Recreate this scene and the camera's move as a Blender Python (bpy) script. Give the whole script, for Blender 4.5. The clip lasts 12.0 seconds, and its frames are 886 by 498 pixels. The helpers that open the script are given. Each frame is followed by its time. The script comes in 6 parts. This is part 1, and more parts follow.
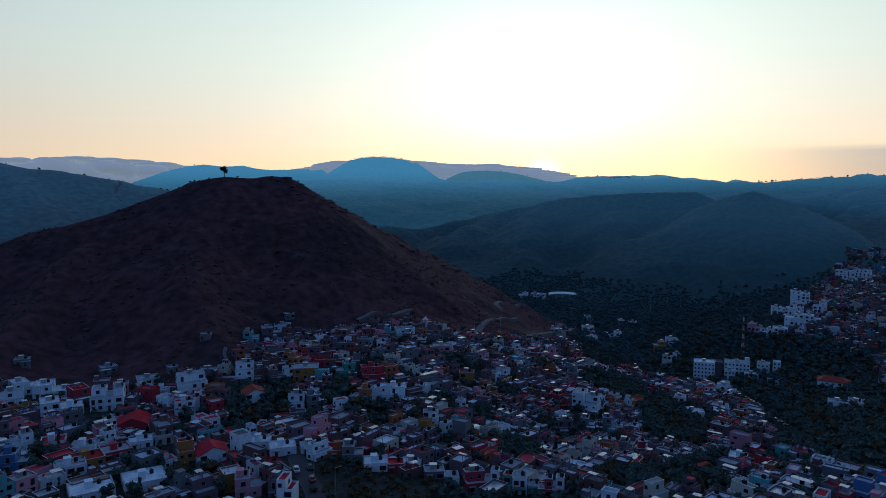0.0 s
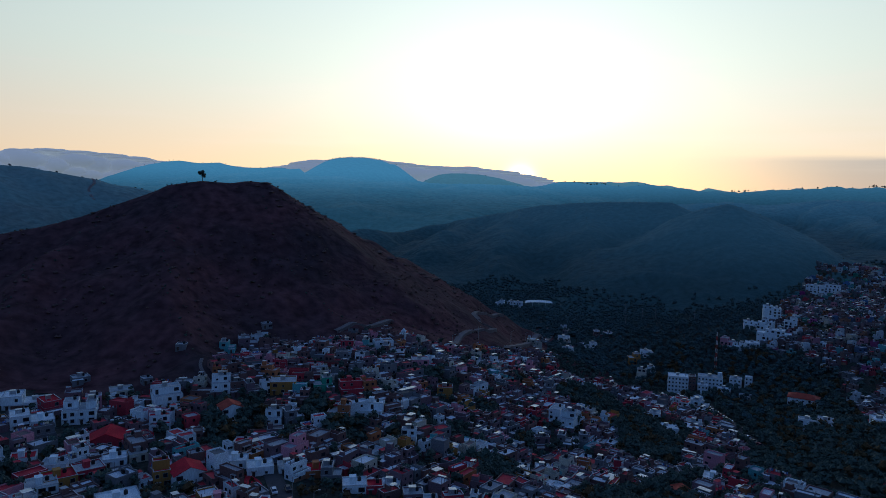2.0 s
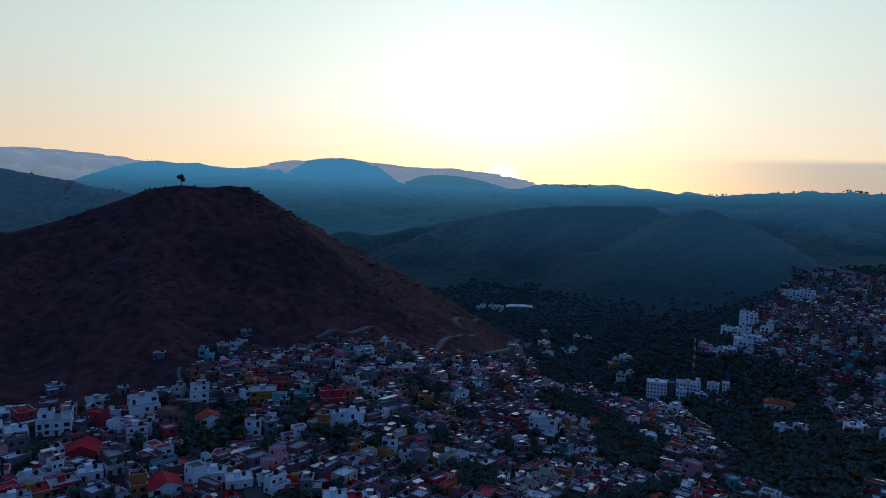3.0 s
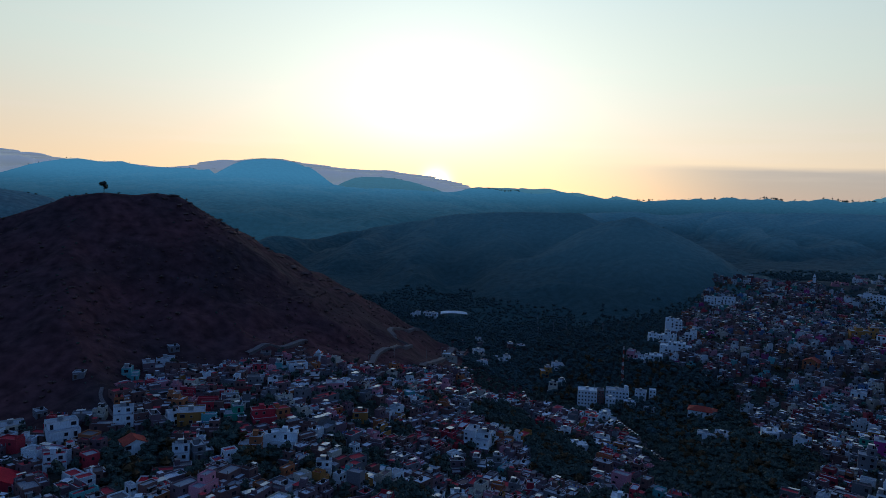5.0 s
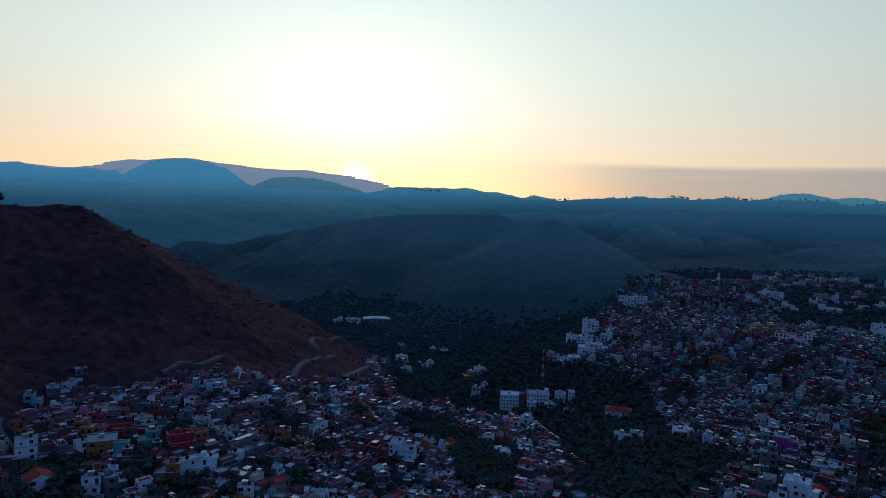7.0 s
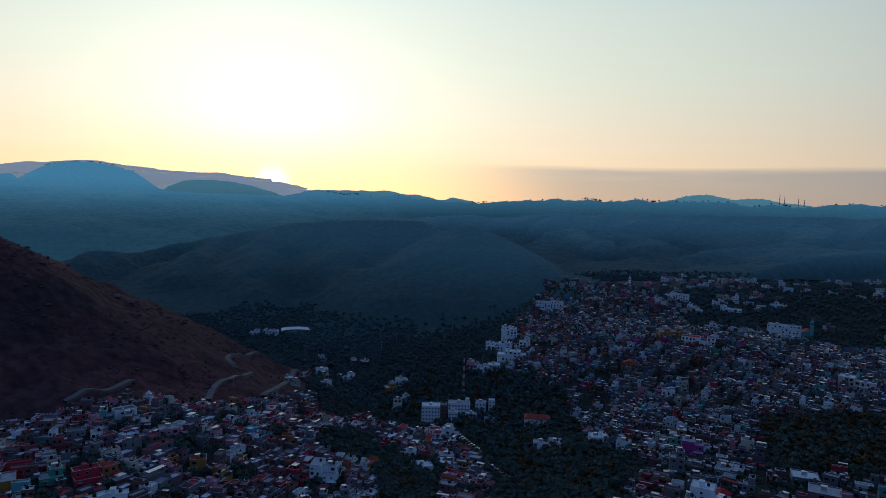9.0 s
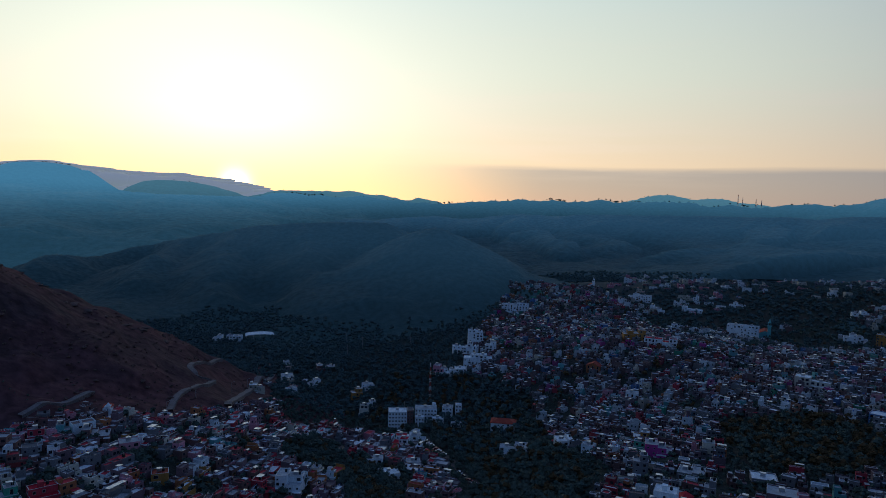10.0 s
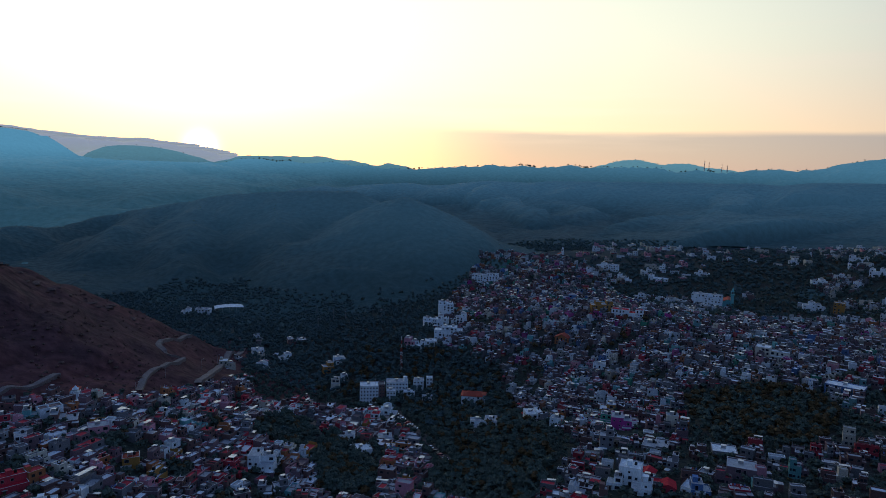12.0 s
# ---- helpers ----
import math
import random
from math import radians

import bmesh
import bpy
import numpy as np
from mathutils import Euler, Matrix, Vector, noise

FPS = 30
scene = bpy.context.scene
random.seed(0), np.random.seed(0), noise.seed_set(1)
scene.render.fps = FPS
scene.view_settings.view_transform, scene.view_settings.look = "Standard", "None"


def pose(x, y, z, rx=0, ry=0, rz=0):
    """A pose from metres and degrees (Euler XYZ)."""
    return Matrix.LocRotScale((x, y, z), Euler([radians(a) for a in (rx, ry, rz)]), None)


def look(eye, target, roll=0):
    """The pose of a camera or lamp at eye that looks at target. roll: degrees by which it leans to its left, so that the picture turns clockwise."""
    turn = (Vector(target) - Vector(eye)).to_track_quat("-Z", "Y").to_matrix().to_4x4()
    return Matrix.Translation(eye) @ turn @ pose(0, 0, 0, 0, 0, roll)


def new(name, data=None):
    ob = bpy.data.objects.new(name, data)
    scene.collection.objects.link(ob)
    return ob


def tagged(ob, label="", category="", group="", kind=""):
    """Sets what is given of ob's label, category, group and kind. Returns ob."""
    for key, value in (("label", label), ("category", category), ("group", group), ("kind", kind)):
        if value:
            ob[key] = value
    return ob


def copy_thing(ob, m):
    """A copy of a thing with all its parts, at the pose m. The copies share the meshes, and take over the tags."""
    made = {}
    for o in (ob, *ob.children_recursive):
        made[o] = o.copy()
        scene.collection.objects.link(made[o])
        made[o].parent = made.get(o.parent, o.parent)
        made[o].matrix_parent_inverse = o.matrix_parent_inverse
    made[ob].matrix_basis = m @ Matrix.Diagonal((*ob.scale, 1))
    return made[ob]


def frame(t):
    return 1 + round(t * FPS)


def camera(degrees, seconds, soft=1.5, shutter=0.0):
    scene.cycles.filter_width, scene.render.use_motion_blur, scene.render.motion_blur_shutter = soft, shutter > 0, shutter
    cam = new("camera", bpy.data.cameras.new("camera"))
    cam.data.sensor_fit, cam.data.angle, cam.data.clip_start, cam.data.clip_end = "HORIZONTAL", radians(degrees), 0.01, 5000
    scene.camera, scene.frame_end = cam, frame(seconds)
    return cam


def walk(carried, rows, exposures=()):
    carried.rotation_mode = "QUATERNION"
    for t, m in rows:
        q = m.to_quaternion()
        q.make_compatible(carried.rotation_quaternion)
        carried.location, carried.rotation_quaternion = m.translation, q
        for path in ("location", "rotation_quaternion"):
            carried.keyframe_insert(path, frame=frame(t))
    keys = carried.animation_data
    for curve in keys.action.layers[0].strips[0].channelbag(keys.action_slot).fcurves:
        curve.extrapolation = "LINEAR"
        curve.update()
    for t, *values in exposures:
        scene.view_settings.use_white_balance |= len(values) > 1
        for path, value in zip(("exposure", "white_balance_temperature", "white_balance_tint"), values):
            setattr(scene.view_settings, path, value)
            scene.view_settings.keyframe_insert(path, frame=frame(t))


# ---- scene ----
cam = camera(65.97, 12.0, soft=0.8)
rows = [
    (0.0, pose(0.00, -0.00, 140.00, 85.084, -0.046, 0.014)),
    (0.5, pose(-1.36, 0.34, 141.55, 85.133, -0.316, -1.227)),
    (1.0, pose(-2.41, 0.45, 143.35, 85.115, -0.708, -1.194)),
    (1.5, pose(-2.50, 0.47, 145.15, 85.123, -1.074, -1.094)),
    (2.0, pose(-2.69, 0.81, 146.83, 85.180, -1.419, -1.900)),
    (2.5, pose(-3.01, 1.29, 148.66, 85.217, -1.604, -2.567)),
    (3.0, pose(-2.95, 1.11, 150.45, 85.318, -1.776, -3.473)),
    (5.0, pose(-3.68, 2.11, 157.42, 85.621, -2.391, -8.935)),
    (5.5, pose(-3.73, 0.71, 159.51, 85.587, -2.366, -10.591)),
    (6.0, pose(-4.24, 1.44, 161.24, 85.592, -2.274, -12.360)),
    (6.5, pose(-4.34, 2.21, 162.91, 85.683, -2.042, -13.721)),
    (7.0, pose(-4.36, 2.58, 164.79, 85.761, -2.044, -15.592)),
    (9.0, pose(-4.30, 2.44, 173.51, 86.079, -1.763, -22.325)),
    (9.5, pose(-4.39, 2.81, 175.76, 86.172, -1.740, -23.921)),
    (10.0, pose(-4.25, 2.89, 177.57, 86.141, -1.671, -25.200)),
    (10.5, pose(-4.30, 3.00, 179.69, 85.689, -1.590, -26.094)),
    (11.0, pose(-3.95, 3.20, 181.73, 84.929, -1.614, -26.446)),
    (11.5, pose(-3.80, 3.59, 183.62, 83.240, -1.515, -27.290)),
    (12.0, pose(-4.03, 3.38, 185.77, 83.212, -1.563, -27.704)),
]
walk(cam, rows, [(0.0, 0.16, 6200, 10), (2.5, 0.14, 6180, 10), (5.0, 0.06, 6200, 10), (7.0, 0.04, 6250, 10), (9.5, 0.10, 6750, 11), (11.0, 0.22, 7100, 12), (11.5, 0.54, 7450, 13), (12.0, 0.58, 7450, 13)])

# world: clear sky with a pale dawn veil that brightens towards the sun
SUN_UP, SUN_TURN = radians(1.05), radians(8.3)
SUN_WAY = Vector((math.sin(SUN_TURN) * math.cos(SUN_UP), math.cos(SUN_TURN) * math.cos(SUN_UP), math.sin(SUN_UP)))
world = bpy.data.worlds.new("world")
scene.world = world
world.use_nodes = True
wn, wl = world.node_tree.nodes, world.node_tree.links
sky = wn.new("ShaderNodeTexSky")
sky.sky_type = "NISHITA"
sky.sun_disc = False
sky.sun_elevation, sky.sun_rotation = SUN_UP, SUN_TURN
sky.altitude = 2000
sky.air_density, sky.dust_density, sky.ozone_density = 1.0, 1.2, 2.0
wl.new(sky.outputs[0], wn["Background"].inputs[0])
wn["Background"].inputs[1].default_value = 0.05


def wmath(op, a, b=None):
    n = wn.new("ShaderNodeMath")
    n.operation = op
    for i, v in enumerate((a, b)):
        if v is None:
            continue
        if isinstance(v, (int, float)):
            n.inputs[i].default_value = v
        else:
            wl.new(v, n.inputs[i])
    return n.outputs[0]


def wstep(v, lo, hi, a=0.0, b=1.0):
    n = wn.new("ShaderNodeMapRange")
    n.interpolation_type = "SMOOTHSTEP"
    for i, x in enumerate((lo, hi, a, b), 1):
        n.inputs[i].default_value = x
    wl.new(v, n.inputs[0])
    return n.outputs[0]


def wmix(f, a, b, blend="MIX"):
    n = wn.new("ShaderNodeMix")
    n.data_type, n.blend_type = "RGBA", blend
    for key, v in (("Factor", f), ("A", a), ("B", b)):
        if isinstance(v, (int, float)):
            n.inputs[key].default_value = v
        elif isinstance(v, tuple):
            n.inputs[key].default_value = (*v, 1)
        else:
            wl.new(v, n.inputs[key])
    return n.outputs["Result"]


way = wn.new("ShaderNodeTexCoord").outputs["Generated"]
split = wn.new("ShaderNodeSeparateXYZ")
wl.new(way, split.inputs[0])
up = split.outputs["Z"]
sunward = wn.new("ShaderNodeVectorMath")
sunward.operation = "DOT_PRODUCT"
sunward.inputs[1].default_value = SUN_WAY
wl.new(way, sunward.inputs[0])
toward = wmath("MAXIMUM", sunward.outputs["Value"], 0.0)
side = sunward.outputs["Value"]
# cirrus streaks low over the horizon
streak = wn.new("ShaderNodeTexNoise")
streak.inputs["Scale"].default_value, streak.inputs["Detail"].default_value = 3.0, 6.0
squash = wn.new("ShaderNodeVectorMath")
squash.operation = "MULTIPLY"
squash.inputs[1].default_value = (1.0, 1.0, 14.0)
wl.new(way, squash.inputs[0])
wl.new(squash.outputs[0], streak.inputs["Vector"])
front = wmix(wstep(up, 0.02, 0.20), (0.80, 0.58, 0.40), (0.66, 0.70, 0.58))
front = wmix(wstep(up, 0.16, 0.42), front, (0.48, 0.66, 0.70))
front = wmix(wstep(up, 0.30, 0.62), front, (0.12, 0.20, 0.40))
ragged = wmath("ADD", up, wmath("MULTIPLY", wmath("SUBTRACT", streak.outputs[0], 0.5), 0.016))
bank = wmath("MULTIPLY", wstep(ragged, 0.060, 0.050), wmath("MULTIPLY", wstep(side, 0.992, 0.90), wstep(split.outputs["X"], 0.22, 0.48)))
front = wmix(wmath("MULTIPLY", bank, 0.92), front, (0.34, 0.30, 0.31))
wisp = wmath("MULTIPLY", wstep(streak.outputs[0], 0.5, 0.72), wmath("MULTIPLY", wstep(up, 0.02, 0.06), wstep(up, 0.30, 0.10)))
front = wmix(wmath("MULTIPLY", wisp, 0.22), front, (0.80, 0.66, 0.56))
rear = wmix(wstep(up, -0.05, 0.6), (0.036, 0.068, 0.162), (0.054, 0.120, 0.315))
veil = wmix(wstep(side, 0.1, 0.98), rear, front)
glow_wide = wmath("MULTIPLY", wmath("POWER", toward, 18.0), 0.37)
glow_tight = wmath("MULTIPLY", wmath("POWER", toward, 110.0), 0.50)
glow_core = wmath("MULTIPLY", wmath("POWER", toward, 7000.0), 3.0)
veiled = wstep(up, 0.028, 0.15, 0.22, 1.0)
glow_wide, glow_tight = wmath("MULTIPLY", glow_wide, wstep(up, 0.0, 0.12, 0.55, 1.0)), wmath("MULTIPLY", glow_tight, veiled)
low = wstep(up, 0.0, 0.13)
veil = wmix(glow_wide, veil, wmix(low, (1.0, 0.72, 0.34), (1.0, 0.98, 0.84)), "ADD")
veil = wmix(glow_tight, veil, wmix(low, (1.0, 0.64, 0.20), (1.0, 0.94, 0.74)), "ADD")
veil = wmix(glow_core, veil, (1.0, 0.80, 0.45), "ADD")
for n in wn:
    if n.type == "MIX":
        n.clamp_factor = False
haze = wn.new("ShaderNodeBackground")
wl.new(veil, haze.inputs[0])
haze.inputs[1].default_value = 0.95
both = wn.new("ShaderNodeAddShader")
wl.new(wn["Background"].outputs[0], both.inputs[0])
wl.new(haze.outputs[0], both.inputs[1])
wl.new(both.outputs[0], wn["World Output"].inputs["Surface"])

sun_lamp = bpy.data.lights.new("sun", "SUN")
sun_lamp.energy, sun_lamp.angle, sun_lamp.color = 0.9, radians(0.6), (1.0, 0.72, 0.45)
sun = new("sun", sun_lamp)
sun.matrix_world = look((0, 0, 600), Vector((0, 0, 600)) - SUN_WAY)

# materials


def material(name, colour, rough=0.85, vary=0.25, size=3.0, bump=0.3, second=None, spread=0.5, metal=0.0, tint=False, streak=False, spec=0.3):
    """Plaster, soil or leaf: two scales of variation, fine relief."""
    m = bpy.data.materials.new(name)
    m.use_nodes = True
    nt = m.node_tree
    b = nt.nodes["Principled BSDF"]
    b.inputs["Roughness"].default_value, b.inputs["Metallic"].default_value = rough, metal
    b.inputs["Specular IOR Level"].default_value = spec
    geo = nt.nodes.new("ShaderNodeNewGeometry")
    place = geo.outputs["Position"]
    if streak:
        stretch = nt.nodes.new("ShaderNodeVectorMath")
        stretch.operation = "MULTIPLY"
        stretch.inputs[1].default_value = (1.0, 1.0, 0.22)
        nt.links.new(place, stretch.inputs[0])
        place = stretch.outputs[0]

    def noise_at(scale, detail):
        n = nt.nodes.new("ShaderNodeTexNoise")
        n.inputs["Scale"].default_value, n.inputs["Detail"].default_value = scale, detail
        nt.links.new(place, n.inputs["Vector"])
        return n.outputs[0]
    big, small = noise_at(1 / size, 5.0), noise_at(9 / size, 4.0)
    if tint:
        src = nt.nodes.new("ShaderNodeAttribute")
        src.attribute_name = "tint"
        base = src.outputs["Color"]
    else:
        mix = nt.nodes.new("ShaderNodeMix")
        mix.data_type = "RGBA"
        mix.inputs["A"].default_value = (*colour, 1)
        mix.inputs["B"].default_value = (*(second or [c * 0.7 for c in colour]), 1)
        ramp = nt.nodes.new("ShaderNodeMapRange")
        ramp.inputs["From Min"].default_value, ramp.inputs["From Max"].default_value = 0.5 - 0.22 * (1.1 - spread), 0.5 + 0.35 * (1.1 - spread)
        nt.links.new(big, ramp.inputs["Value"])
        nt.links.new(ramp.outputs[0], mix.inputs["Factor"])
        base = mix.outputs["Result"]
    shade = nt.nodes.new("ShaderNodeMapRange")
    shade.inputs["From Min"].default_value, shade.inputs["From Max"].default_value = 0.3, 0.7
    shade.inputs["To Min"].default_value, shade.inputs["To Max"].default_value = 1 - vary, 1 + vary * 0.5
    nt.links.new(small, shade.inputs["Value"])
    mul = nt.nodes.new("ShaderNodeVectorMath")
    mul.operation = "SCALE"
    nt.links.new(base, mul.inputs[0])
    nt.links.new(shade.outputs[0], mul.inputs["Scale"])
    nt.links.new(mul.outputs[0], b.inputs["Base Color"])
    if bump:
        bp = nt.nodes.new("ShaderNodeBump")
        bp.inputs["Strength"].default_value, bp.inputs["Distance"].default_value = bump, size * 0.05
        nt.links.new(small, bp.inputs["Height"])
        nt.links.new(bp.outputs[0], b.inputs["Normal"])
    return m


WALL = {
    "white": (0.76, 0.83, 0.85), "cream": (0.62, 0.57, 0.46), "grey": (0.19, 0.19, 0.20), "brick": (0.185, 0.098, 0.090), "mauve": (0.205, 0.128, 0.145),
    "red": (0.50, 0.045, 0.065), "orange": (0.40, 0.14, 0.06), "ochre": (0.40, 0.19, 0.05), "pink": (0.66, 0.27, 0.32), "magenta": (0.50, 0.06, 0.27),
    "green": (0.05, 0.36, 0.24), "teal": (0.12, 0.42, 0.42), "blue": (0.08, 0.19, 0.38), "lilac": (0.36, 0.28, 0.55)}
WALL_MAT = {k: material(k + "_plaster", c, 0.9, 0.2, 2.6, 0.25, streak=True, second=[v * 0.8 for v in c], spread=0.2) for k, c in WALL.items()}
ROOF = {"concrete": (0.44, 0.46, 0.47), "whitewash": (0.76, 0.81, 0.82), "red coat": (0.56, 0.022, 0.040), "dark": (0.16, 0.15, 0.15), "terracotta": (0.42, 0.070, 0.045), "sheet metal": (0.55, 0.57, 0.60)}
ROOF_MAT = {k: material(k.replace(" ", "_") + "_roof", c, 0.42 if k == "sheet metal" else 0.75, 0.35, 2.5, 0.25, spec=0.5 if k in ("sheet metal", "whitewash") else 0.08, metal=0.7 if k == "sheet metal" else 0.0) for k, c in ROOF.items()}
GLASS = material("window_glass", (0.015, 0.02, 0.03), 0.12, 0.2, 1.0, 0, spec=0.6)
FRAME = material("window_frame", (0.30, 0.29, 0.28), 0.6, 0.2, 0.5, 0)
DOOR = material("door_paint", (0.10, 0.06, 0.045), 0.6, 0.3, 0.5, 0.1)
TANK = material("water_tank_plastic", (0.02, 0.02, 0.022), 0.5, 0.2, 0.5, 0)
COPING = material("parapet_coping", (0.46, 0.46, 0.47), 0.6, 0.3, 1.5, 0.1)
CONCRETE = material("bare_concrete", (0.30, 0.29, 0.28), 0.9, 0.35, 1.5, 0.3)
TINTED = material("far_plaster", (0.5, 0.5, 0.5), 0.85, 0.35, 3.0, 0.2, tint=True)
SOIL = material("hazed_valley_scrub", (0.040, 0.052, 0.040), 0.95, 0.5, 14.0, 0.5, second=(0.064, 0.052, 0.044), spread=0.45, spec=0.06)
# Aerial haze painted into the base colour: soil turns bluish as Y grows.
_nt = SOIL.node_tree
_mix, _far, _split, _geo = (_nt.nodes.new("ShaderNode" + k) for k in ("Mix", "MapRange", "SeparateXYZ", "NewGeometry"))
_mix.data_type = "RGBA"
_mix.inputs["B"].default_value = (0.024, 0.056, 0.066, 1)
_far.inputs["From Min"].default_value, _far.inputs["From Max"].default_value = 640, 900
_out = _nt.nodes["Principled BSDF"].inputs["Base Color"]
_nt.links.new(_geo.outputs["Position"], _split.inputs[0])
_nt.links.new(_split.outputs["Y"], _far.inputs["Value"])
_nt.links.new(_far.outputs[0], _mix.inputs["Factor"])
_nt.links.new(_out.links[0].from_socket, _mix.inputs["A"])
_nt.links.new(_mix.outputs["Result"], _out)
DRY = material("dry_hillside", (0.120, 0.048, 0.048), 0.95, 0.5, 60.0, 0.6, second=(0.047, 0.034, 0.036), spread=0.35, spec=0.06)
WOOD_HILL = material("hazed_wooded_hillside", (0.058, 0.110, 0.110), 0.95, 0.45, 70.0, 0.6, second=(0.075, 0.070, 0.068), spread=0.4, spec=0.06)
SPUR = material("hazed_spur_scrub", (0.014, 0.030, 0.034), 0.95, 0.6, 80.0, 1.0, second=(0.024, 0.030, 0.028), spread=0.4, spec=0.06)


def painted_haze(m, colour, west, east, low, high, least=0.45):
    """Aerial haze painted on a hill as emission, stronger to the west and towards the crests."""
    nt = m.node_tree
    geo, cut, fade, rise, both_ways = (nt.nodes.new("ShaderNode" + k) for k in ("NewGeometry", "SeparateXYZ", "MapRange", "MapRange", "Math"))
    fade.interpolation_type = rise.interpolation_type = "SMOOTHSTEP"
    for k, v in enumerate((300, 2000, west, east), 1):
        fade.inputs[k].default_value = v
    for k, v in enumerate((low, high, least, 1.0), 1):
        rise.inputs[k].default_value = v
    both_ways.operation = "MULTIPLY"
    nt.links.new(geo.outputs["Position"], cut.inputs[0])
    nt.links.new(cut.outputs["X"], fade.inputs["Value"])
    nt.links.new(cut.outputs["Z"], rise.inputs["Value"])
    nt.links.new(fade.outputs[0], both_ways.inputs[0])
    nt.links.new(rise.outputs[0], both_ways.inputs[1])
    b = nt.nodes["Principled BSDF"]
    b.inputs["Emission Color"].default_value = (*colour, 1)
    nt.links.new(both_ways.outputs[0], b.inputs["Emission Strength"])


# The hills give off no light; their emission imitates aerial haze.
RANGE = material("hazed_range_scrub", (0.016, 0.042, 0.048), 0.95, 0.6, 160.0, 1.0, second=(0.022, 0.040, 0.044), spread=0.4, spec=0.1)
painted_haze(RANGE, (0.14, 0.57, 1.0), 0.30, 0.185, 80, 240, 0.22)
FOOT = material("hazed_foothill_scrub", (0.016, 0.040, 0.044), 0.95, 0.6, 110.0, 1.0, second=(0.022, 0.038, 0.042), spread=0.4, spec=0.1)
painted_haze(FOOT, (0.13, 0.50, 1.0), 0.115, 0.080, 50, 150, 0.16)
painted_haze(SPUR, (0.13, 0.50, 1.0), 0.058, 0.040, 30, 125, 0.3)
painted_haze(WOOD_HILL, (0.15, 0.50, 1.0), 0.050, 0.050, 50, 170, 0.15)
FAR = material("hazed_crest_scrub", (0.030, 0.105, 0.125), 0.95, 0.3, 200.0, 0.4, second=(0.036, 0.105, 0.120), spread=0.4)
painted_haze(FAR, (0.24, 0.72, 1.0), 0.17, 0.20, 100, 240)
ROAD = material("road_surface", (0.07, 0.066, 0.066), 0.9, 0.3, 4.0, 0.2)
DIRT = material("dirt_track", (0.20, 0.16, 0.15), 0.95, 0.4, 5.0, 0.3)
LEAF = material("tree_leaves", (0.070, 0.108, 0.088), 0.8, 0.3, 6.0, 0, second=(0.084, 0.092, 0.066), spread=0.4, spec=0.1)
LEAF_THORN = material("thorn_leaves", (0.160, 0.086, 0.074), 0.9, 0.3, 6.0, 0, second=(0.110, 0.086, 0.066), spread=0.4, spec=0.05)
# Bluer leaf copy for far trees, with the haze put into its colour.
LEAF_HAZED = material("hazed_leaves", (0.070, 0.118, 0.120), 0.9, 0.25, 6.0, 0, second=(0.080, 0.100, 0.080), spec=0.05)
LEAF_DRY = material("dry_leaves", (0.125, 0.072, 0.034), 0.8, 0.5, 2.5, 0, second=(0.075, 0.062, 0.028), spread=0.4, spec=0.06)
ROCK = material("weathered_rock", (0.150, 0.092, 0.080), 0.9, 0.5, 1.5, 0.5, second=(0.090, 0.064, 0.058), spread=0.4, spec=0.1)
BARK = material("bark", (0.10, 0.075, 0.055), 0.95, 0.4, 0.6, 0.4)
STEEL = material("galvanised_steel", (0.45, 0.46, 0.48), 0.5, 0.2, 1.0, 0, metal=0.6)
MAST_RED = material("mast_red_paint", (0.45, 0.06, 0.04), 0.6, 0.2, 1.0, 0)
MAST_WHITE = material("mast_white_paint", (0.75, 0.75, 0.74), 0.6, 0.2, 1.0, 0)
CAR_WHITE = material("white_car_paint", (0.75, 0.76, 0.78), 0.3, 0.05, 1.0, 0, spec=0.5)
CAR_DARK = material("dark_car_paint", (0.03, 0.03, 0.04), 0.3, 0.05, 1.0, 0, spec=0.5)
CAR_RED = material("red_car_paint", (0.40, 0.03, 0.03), 0.3, 0.05, 1.0, 0, spec=0.5)
RUBBER = material("tyre_rubber", (0.02, 0.02, 0.02), 0.9, 0.2, 0.3, 0)
# Part of the cloud's brightness is emission, in place of scattered daylight.
CLOUD = bpy.data.materials.new("dawn_cloud")
CLOUD.use_nodes = True
_b = CLOUD.node_tree.nodes["Principled BSDF"]
_b.inputs["Base Color"].default_value, _b.inputs["Roughness"].default_value = (0.40, 0.45, 0.50, 1), 1.0
_b.inputs["Emission Color"].default_value, _b.inputs["Emission Strength"].default_value = (0.27, 0.31, 0.34, 1), 0.50


# Land form: a rolling valley floor plus crests with falling flanks.
KNOLLS = [
    (-60, 180, 110, -6.0),
    (-60, 330, 90, 20.9),
    (-110, 300, 70, -11.7),
    (0, 420, 70, 9.9),
    (60, 300, 60, -19.5),
    (180, 480, 90, -22.7),
    (140, 760, 150, -16.4),
    (240, 240, 70, 3.7),
    (230, 400, 80, -7.4),
    (330, 600, 120, 8.7),
    (580, 760, 130, 32.4),
    (430, 440, 110, 32.2),
    (640, 480, 160, -29.3),
    (850, 480, 180, 53.9),
    (460, 300, 130, -6.3),
    (0, -100, 300, 26.5),
    (-600, 500, 200, 27.5),
    (100, 620, 80, -6.0),
    (-400, 200, 260, 23.9),
    (1100, 700, 350, 4.7),
    (600, 0, 300, 46.4),
    (150, 330, 60, -9.0),
    (330, 400, 70, -17.5),
    (900, 1000, 250, 23.4),
    (1500, 200, 400, 37.8),
]
